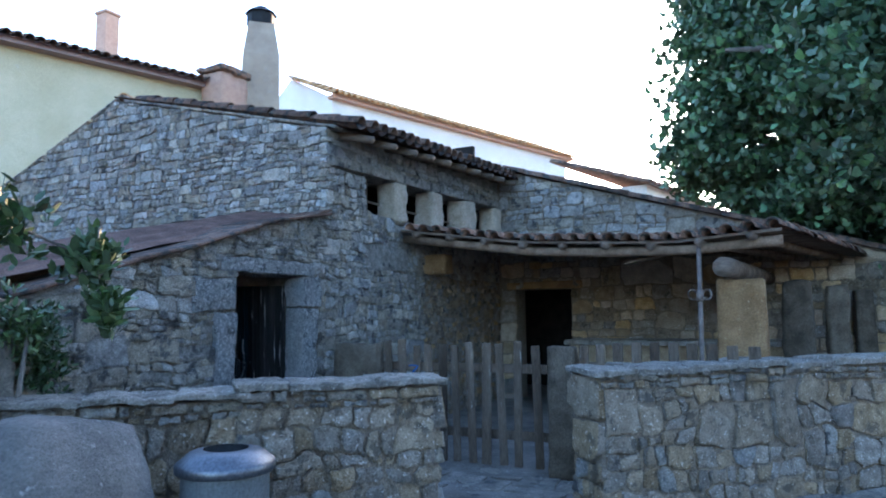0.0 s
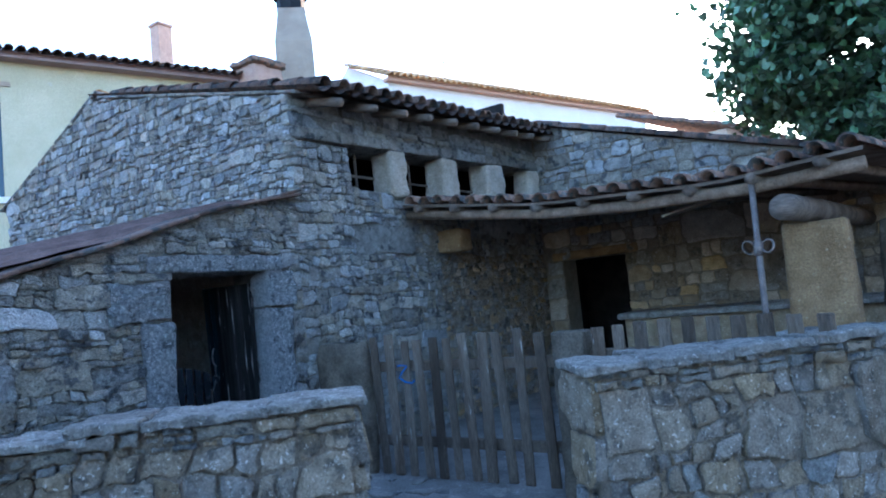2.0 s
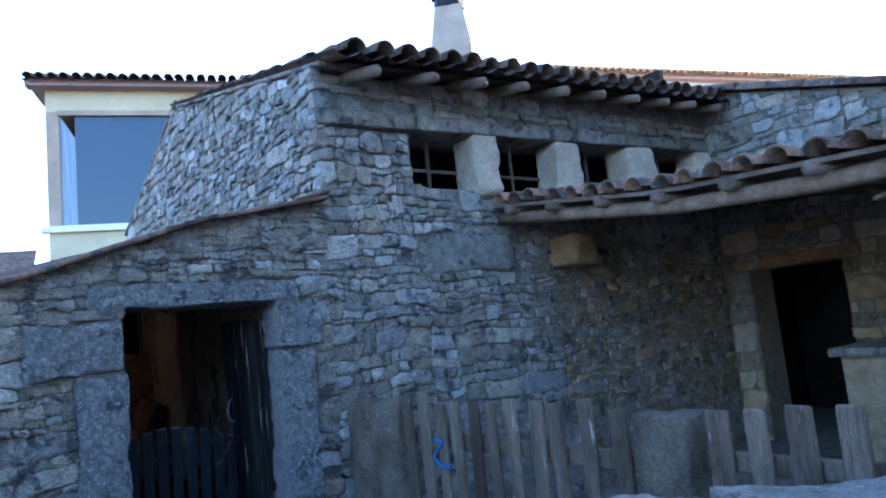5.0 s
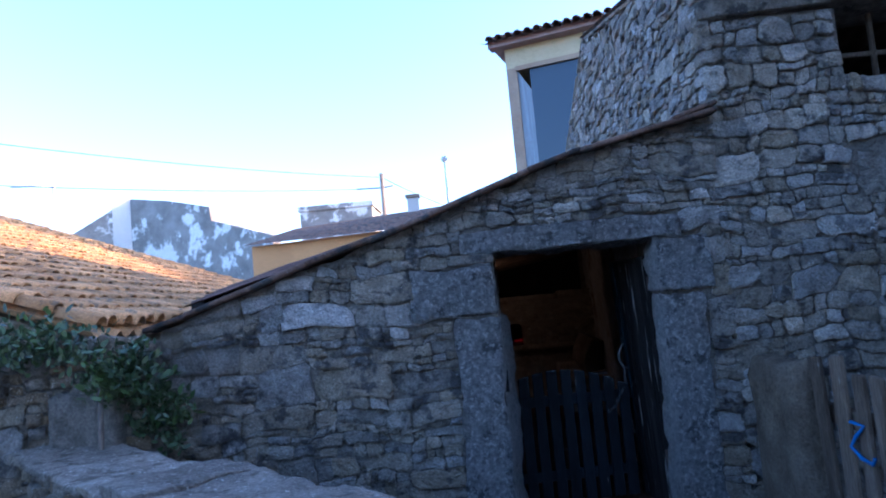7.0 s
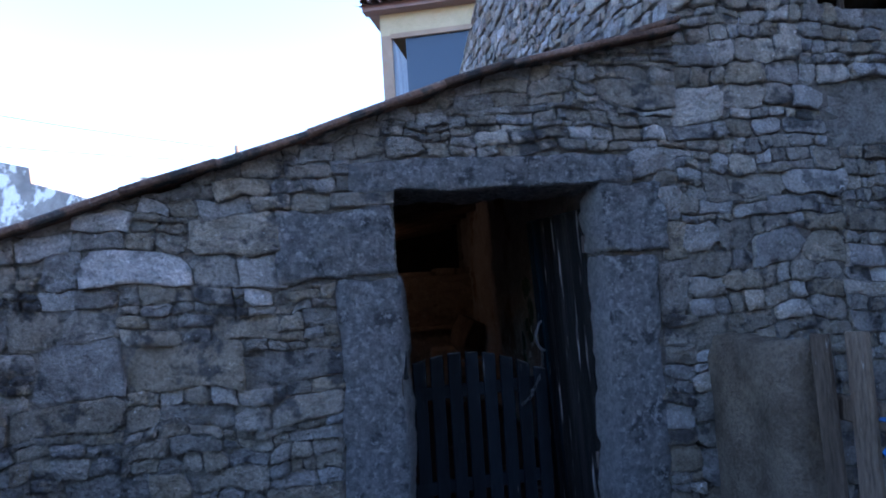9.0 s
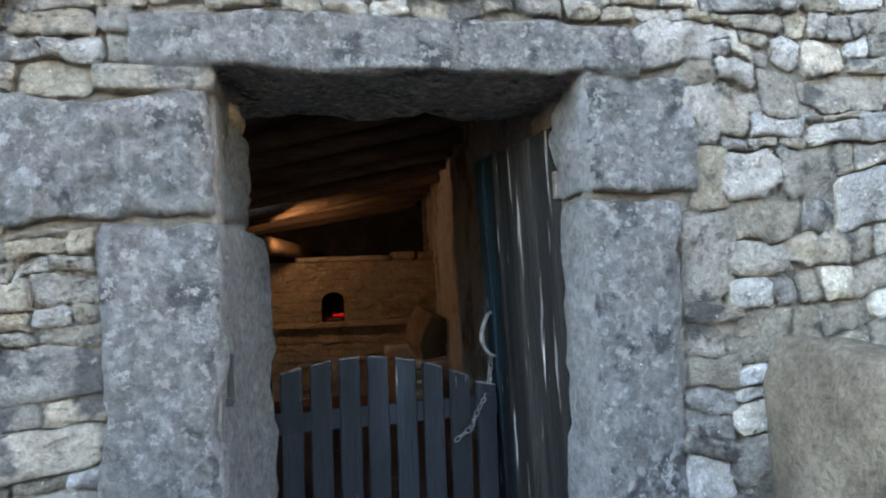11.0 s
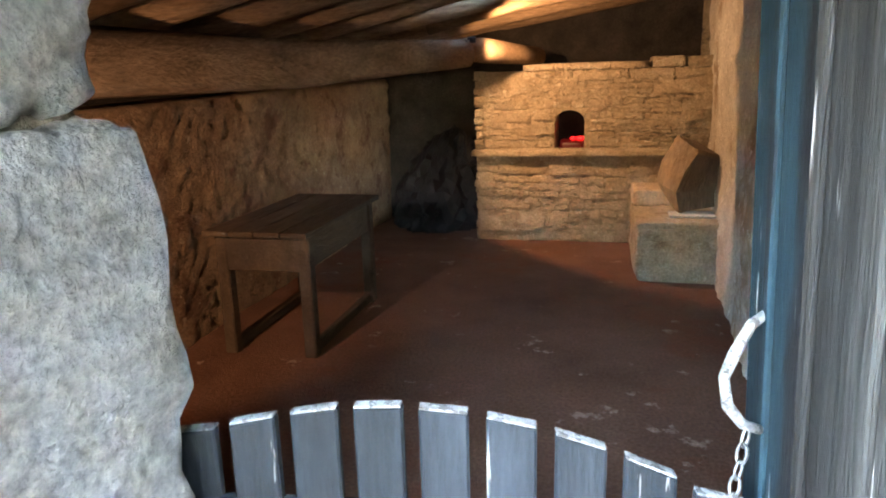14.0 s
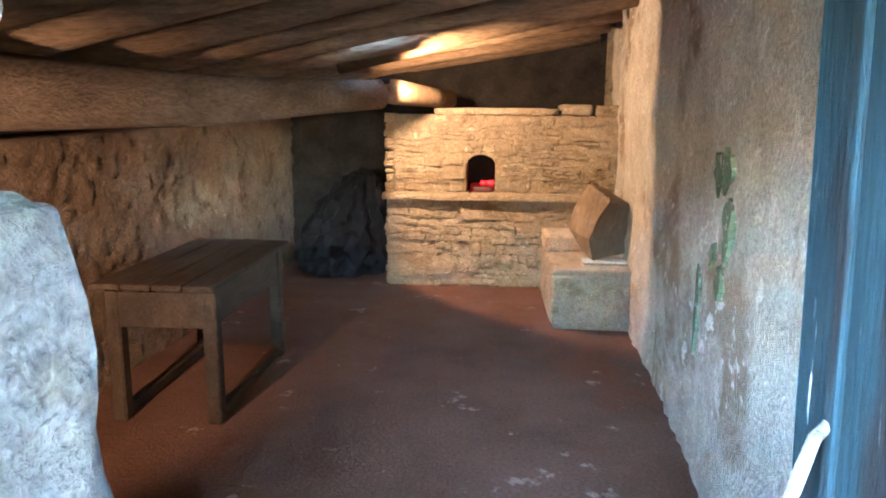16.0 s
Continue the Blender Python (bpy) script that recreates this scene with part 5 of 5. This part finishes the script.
for a, b, z in ((4.86, 5.925, 1.795), (5.94, 6.215, 1.83), (6.225, 6.45, 1.825)):
    boulder_block("top_stone", (a, 10.62, 1.735), (b, 10.95, z), M_OVEN, oven, "flat stone on the oven top", 0.02, 0.008, 6, a)
step = tagged(new("stone_step_block"), "low pale stone block beside the oven", "stone block")
boulder_block("block", (5.80, 9.36, FZ - .02), (6.42, 10.50, 0.635), M_OVEN, step, "", 0.04, 0.018, 11, 1)
boulder_block("slab", (5.80, 9.38, 0.63), (6.42, 10.45, 0.675), M_OVEN, step, "flat slab on top", 0.015, 0.010, 9, 2)
boulder_block("shelf_stone", (5.80, 10.05, 0.67), (6.15, 10.50, 0.80), M_TAN, step, "", 0.02, 0.010, 7, 3)
trough = tagged(new("wooden_trough"), "old wooden kneading trough standing on end", "trough")
TO = Vector((6.11, 9.64, 0.70))


def trough_board(name, pts, thick, m, label=""):
    """A board of the trough: its outer outline (right, back, up from the foot of its near edge) and its thickness."""
    return upright(name, [TO + Vector((p[0], p[1], p[2] * .87)) for p in pts], thick, m, trough, label)


near_edge = [(0, 0, 0), (-.03, 0, .17), (.03, 0, .36), (.11, 0, .50)]
far_left = [(-.03, .10, .01), (-.15, .24, .22), (-.12, .24, .40), (-.02, .22, .62)]
far_right = [(.26, .16, .02), (.30, .20, .19), (.36, .22, .39)]
for k in range(3):
    trough_board("end_board", [near_edge[k], near_edge[k + 1], far_left[k + 1], far_left[k]], (.02, .012, 0), M_CORK, "pale bowed end board" if k == 0 else "")
for k in range(2):
    a, b = (0.0, .52) if k == 0 else (.53, 1.0)
    rows = []
    for q, e in ((near_edge[0], far_right[0]), (near_edge[1], far_right[1]), (near_edge[3], far_right[2])):
        rows.append((Vector(q).lerp(Vector(e), a), Vector(q).lerp(Vector(e), b)))
    for (p, q), (r_, s_) in zip(rows, rows[1:]):
        trough_board("side_board", [p, q, s_, r_], (-.008, .022, 0), M_TROUGH)
trough_board("rim", [(.105, -.006, .495), (.375, .215, .385), (.37, .215, .42), (.10, -.006, .53)], (-.01, .03, 0), M_CORK, "worn pale rim board")
trough_board("top_board", [(.11, 0, .51), (.36, .22, .40), (.13, .36, .56), (-.02, .22, .62)], (0, 0, -.02), M_TROUGH)
trough_board("back_board", [(.26, .16, .02), (-.03, .10, .01), (-.02, .22, .60), (.13, .36, .54), (.36, .22, .38)], (.01, .015, 0), M_TROUGH)
cloth = tagged(new("folded_paper"), "folded pale blue paper under the trough", "paper")
box("sheet", (6.04, 9.55, 0.677), (6.36, 9.75, 0.695), M_STEELBLUE, cloth, "", 0.003, 0.004)
bag = tagged(new("plastic_sheet_heap"), "crumpled black plastic heap in the dark corner", "plastic heap")
bm = bmesh.new()
bmesh.ops.create_icosphere(bm, subdivisions=4, radius=1.0)
for v in bm.verts:
    p = v.co.copy()
    n = abs(noise.noise(Vector((p.x * 3.2, p.y * 3.2, p.z * 1.1)))) * .55 + abs(noise.noise(Vector((p.x * 7, p.y * 7, p.z * 3)) + Vector((3, 3, 3)))) * .22
    p = p * (1.12 - n * .8)
    lean = .10 * p.z
    v.co = (4.06 + p.x * .40 * (1.15 - .35 * p.z) + lean, 10.98 + p.y * .40, max(FZ, .66 + p.z * .56 + .07 * noise.noise(Vector((p.x * 4, p.y * 4, 1)))))
me = bpy.data.meshes.new("sheet")
bm.to_mesh(me)
bm.free()
me.materials.append(M_BAG)
new("sheet", me).parent = bag

# ---- table ----
table = tagged(new("wooden_table"), "old dark wooden work table with floor rails by the wall", "table")
for k in range(4):
    box("top_board", (3.52 + k * .148, 7.60, .925), (3.52 + k * .148 + .144, 8.80, .955), M_TABLE, table, "", .006, .004, None, k)
box("apron", (3.60, 7.67, .73), (4.06, 7.70, .925), M_TABLE, table, "", .005, .004)
box("apron", (3.60, 8.66, .74), (4.06, 8.69, .925), M_TABLE, table, "", .005, .004)
box("apron", (4.045, 7.70, .74), (4.075, 8.66, .925), M_TABLE, table, "", .005, .004)
box("apron", (3.56, 7.70, .74), (3.59, 8.66, .925), M_TABLE, table, "", .005, .004)
for lx, ly in ((3.585, 7.70), (4.055, 7.70), (3.585, 8.66), (4.055, 8.66)):
    box("leg", (lx - .035, ly - .035, FZ), (lx + .035, ly + .035, .925), M_TABLE, table, "", .008, .005, None, lx)
for lx in (3.585, 4.055):
    box("floor_rail", (lx - .022, 7.725, FZ + .01), (lx + .022, 8.625, FZ + .07), M_TABLE, table, "", .006, .004)

# ---- door leaf and half gate in the doorway ----
door = tagged(new("plank_door"), "open plank door with worn dark blue paint", "door")
H0, H1 = Vector((5.895, 5.00, 0)), Vector((5.79, 5.60, 0))
dd = (H1 - H0).normalized()
dl = (H1 - H0).length
ang = math.degrees(math.atan2(dd.y, dd.x))
LEAN = Matrix(((1, 0, -0.04, 0.056), (0, 1, 0, 0), (0, 0, 1, 0), (0, 0, 0, 1)))
DM = LEAN @ Matrix.Translation((H0.x, H0.y, 0)) @ pose(0, 0, 0, 0, 0, ang)
edge = [0, .13, .26, .40, .52, dl]
for k in range(5):
    t = 0.035 if k < 4 else .05
    v, f = block(edge[k + 1] - edge[k] - .004, t, 1.68, 0.005)
    v = put(v, pose((edge[k] + edge[k + 1]) / 2, -t / 2 + .035 / 2, FZ + .86))
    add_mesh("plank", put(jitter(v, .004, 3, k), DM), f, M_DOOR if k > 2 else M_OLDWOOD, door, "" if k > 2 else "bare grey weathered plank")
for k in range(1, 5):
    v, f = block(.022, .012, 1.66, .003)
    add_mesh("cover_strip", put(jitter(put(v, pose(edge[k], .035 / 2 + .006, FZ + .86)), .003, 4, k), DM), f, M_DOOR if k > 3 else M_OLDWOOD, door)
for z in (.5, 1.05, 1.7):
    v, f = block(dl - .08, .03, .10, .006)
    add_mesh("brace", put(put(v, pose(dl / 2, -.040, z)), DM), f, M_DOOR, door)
hpts = [(5.785, 5.515, 1.352), (5.760, 5.497, 1.338), (5.738, 5.478, 1.300), (5.724, 5.466, 1.268), (5.733, 5.472, 1.222), (5.757, 5.482, 1.190), (5.785, 5.495, 1.176)]
tube("handle", hpts, [.007, .008, .009, .008, .009, .008, .007], M_HANDLE, door, "bent handle with flaking white paint", 10)
for z in (.6, 1.72):
    box("hinge", (5.868, 4.985, z), (5.90, 5.02, z + .09), M_IRON, door, "rusty hinge", .004)


def chain(name, pts, label):
    c = tagged(new(name), label, "chain")
    P = [Vector(p) for p in pts]
    total = []
    for a, b in zip(P, P[1:]):
        n = max(1, int((b - a).length / .021))
        total += [a.lerp(b, k / n) for k in range(n)]
    total.append(P[-1])
    for i, (a, b) in enumerate(zip(total, total[1:])):
        d = (b - a).normalized()
        side = d.orthogonal().normalized()
        if i % 2:
            side = d.cross(side)
        mid = (a + b) / 2
        ring = [mid + d * math.cos(t) * .0155 + side * math.sin(t) * .0085 for t in [k * 2 * math.pi / 8 for k in range(9)]]
        tube("link", ring, .0026, M_CHAIN, c, "", 4)
    return c


half = tagged(new("half_gate"), "closed low slatted gate with an arched top, worn blue paint", "gate")
tops = (1.155, 1.178, 1.199, 1.210, 1.208, 1.194, 1.168, 1.131, 1.085)
for i, tz in enumerate(tops):
    xx = 4.918 + i * 0.1015
    yy = 5.385 + i * 0.0085
    w = 0.076
    v, f = block(w, .022, tz - FZ - .05, .004)
    hgt = (tz - FZ - .05) / 2
    slope_t = ((tops[min(i + 1, 8)] - tops[max(i - 1, 0)]) / 2) / .1015
    v = [(a, b, c + (a * slope_t if c > 0 else 0)) for a, b, c in v]
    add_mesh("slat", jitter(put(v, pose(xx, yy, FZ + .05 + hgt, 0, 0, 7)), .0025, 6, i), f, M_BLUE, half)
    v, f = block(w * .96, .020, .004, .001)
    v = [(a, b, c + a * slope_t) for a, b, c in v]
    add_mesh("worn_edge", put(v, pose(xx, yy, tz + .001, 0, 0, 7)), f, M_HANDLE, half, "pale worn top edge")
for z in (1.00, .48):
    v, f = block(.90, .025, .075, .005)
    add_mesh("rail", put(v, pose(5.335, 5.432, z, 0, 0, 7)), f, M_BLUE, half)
chain("gate_chain", [(5.765, 5.485, 1.18), (5.745, 5.46, 1.06), (5.71, 5.425, 1.02), (5.69, 5.42, .99), (5.66, 5.415, .93), (5.60, 5.41, .89)], "thin galvanised chain hanging on the gate")
stain = tagged(new("paint_stains"), "green paint patches on the plaster wall", "paint stain")
for k, (y, z, h, w) in enumerate(((7.19, 1.55, .17, .16), (7.08, 1.35, .20, .08), (7.25, 1.22, .10, .05), (7.13, 1.15, .12, .06), (7.42, .985, .28, .05))):
    xw = 6.08 + (y - 5.25) * .0661
    n = 18
    pts = [(xw - .030, y + math.cos(t) * w / 2 * (1 + .9 * noise.noise(Vector((k * 1.7, t * 2.1, .5)))), z + math.sin(t) * h / 2 * (1 + .9 * noise.noise(Vector((t * 2.3, k * 1.7, 3.5))))) for t in [2 * math.pi * i / n for i in range(n)]]
    upright("patch", pts, (.05, 0, 0), M_GREEN, stain)

# ---- trees and shrubs ----
tree = tagged(new("tree"), "large dark green broadleaf tree overhanging the porch", "tree")
tube("trunk", [(11.0, -3.6, 0), (10.9, -3.3, 1.6), (10.6, -2.8, 3.2), (10.5, -2.0, 5.0), (10.6, -1.4, 7.0)], [.32, .27, .23, .17, .08], M_BARK, tree, "", 12, .2)
for k, (p, q) in enumerate((((10.6, -2.8, 3.2), (8.4, -1.6, 4.4)), ((10.5, -2.2, 4.6), (10.8, .6, 5.6)), ((10.5, -2.4, 4.2), (12.4, -1.4, 5.4)), ((8.9, -1.9, 4.1), (6.7, -1.6, 4.7)), ((10.5, -2, 5), (9.2, -.6, 6.6)))):
    P, Q = Vector(p), Vector(q)
    tube("limb", [P, P.lerp(Q, .5) + Vector((0, 0, .25)), Q], [.12, .08, .03], M_BARK, tree, "", 8, .2, k)
crown = [((12.3, .0, 5.7), (1.5, 1.6, 2.0), 2.6), ((12.5, .9, 4.4), (1.0, 1.0, .9), 1.0), ((12.3, .7, 7.0), (1.1, 1.0, 1.0), .9), ((10.2, -1.1, 5.2), (1.6, 1.1, 1.6), 1.8), ((12.0, -1.2, 4.0), (1.7, 1.1, 1.0), 1.2),
         ((8.6, -1.5, 4.6), (1.2, .9, 1.1), 1.2), ((10.4, -.8, 7.0), (1.6, 1.2, 1.4), 1.3), ((13.6, -1.2, 4.4), (1.6, 1.4, 1.6), 1.0), ((7.3, -1.75, 4.5), (.8, .6, .8), .5), ((13.0, -.3, 3.5), (1.6, 1.0, .5), 1.0), ((12.6, -2.2, 2.7), (1.6, .8, 1.1), 1.2), ((15.0, -1.6, 3.4), (1.6, 1.2, .8), 1.0), ((15.5, .2, 4.2), (1.2, 1.0, 1.0), .9), ((11.0, -2.6, 1.7), (.5, .8, 1.3), 1.4)]
leaves("crown", crown, 88000, 0.12, M_LEAF, tree, 4)
back_tree = tagged(new("tree"), "sunlit yellow-green tree beyond the porch", "tree")
tube("trunk", [(17, -3.2, 0), (17, -3, 3)], [.2, .12], M_BARK, back_tree)
leaves("crown", [((17.0, -1.6, 3.4), (1.2, 2.4, 1.4), 1)], 1500, .22, M_LEAF2, back_tree, 5)
shrub = tagged(new("shrub"), "green climbing shrub on the boundary wall corner", "shrub")
tube("stem", [(2.45, 4.35, 0), (2.5, 4.35, .8), (2.55, 4.30, 1.5)], [.03, .022, .012], M_BARK, shrub, "", 7)
leaves("foliage", [((2.62, 4.36, 1.50), (.25, .16, .22), 1.2), ((2.78, 4.52, 1.25), (.18, .10, .28), .9), ((2.1, 4.40, 1.72), (.5, .2, .16), 1.0), ((1.3, 4.35, 1.75), (.6, .25, .2), 1.0), ((.3, 4.35, 1.8), (.6, .25, .2), .8)], 3600, .055, M_LEAF2, shrub, 6, False)
spray = tagged(new("overhanging_branch"), "leafy branch hanging over the low wall", "branch")
tube("stem", [(.55, 3.9, 2.6), (1.0, 3.3, 2.25), (1.55, 3.0, 2.05), (2.0, 2.85, 1.85)], [.02, .015, .010, .004], M_BARK, spray, "", 6)
tube("stem", [(-.3, 3.2, .0), (.2, 3.4, 1.5), (.55, 3.9, 2.6)], [.05, .035, .02], M_BARK, spray, "", 7)
leaves("foliage", [((1.95, 2.9, 1.85), (.14, .14, .16), 1.0), ((1.6, 3.0, 2.0), (.2, .2, .18), 1.0), ((1.15, 3.15, 2.15), (.3, .3, .22), 1.0), ((2.02, 2.84, 1.62), (.08, .08, .14), .6), ((1.0, 2.5, 1.42), (.14, .2, .10), .7)], 1500, .075, M_LEAF2, spray, 8, False)


# ---- irregular paving of the forecourt ----
ground_sheet = bpy.data.objects["ground"]
rubble(ground_sheet, (0, 0, -0.004), (1, 0, 0), (0, 0, 1), lambda v: [(3.2, 8.4)], -1.4, 1.0, ((M_PAVE, 1),), (0.22, 0.5), (0.8, 1.8), 0.016, 0.06, 0.012, 91, rise=(0, 1, 0), name="paving_stone")
rubble(ground_sheet, (0, 0, -0.028), (1, 0, 0), (0, -0.0206, 1), lambda v: [(3.0, 6.35)], 1.0, 4.68, ((M_PAVE, 1),), (0.20, 0.45), (0.8, 1.8), 0.016, 0.06, 0.012, 92, rise=(0, 1, 0.0206), name="paving_stone", most=200)
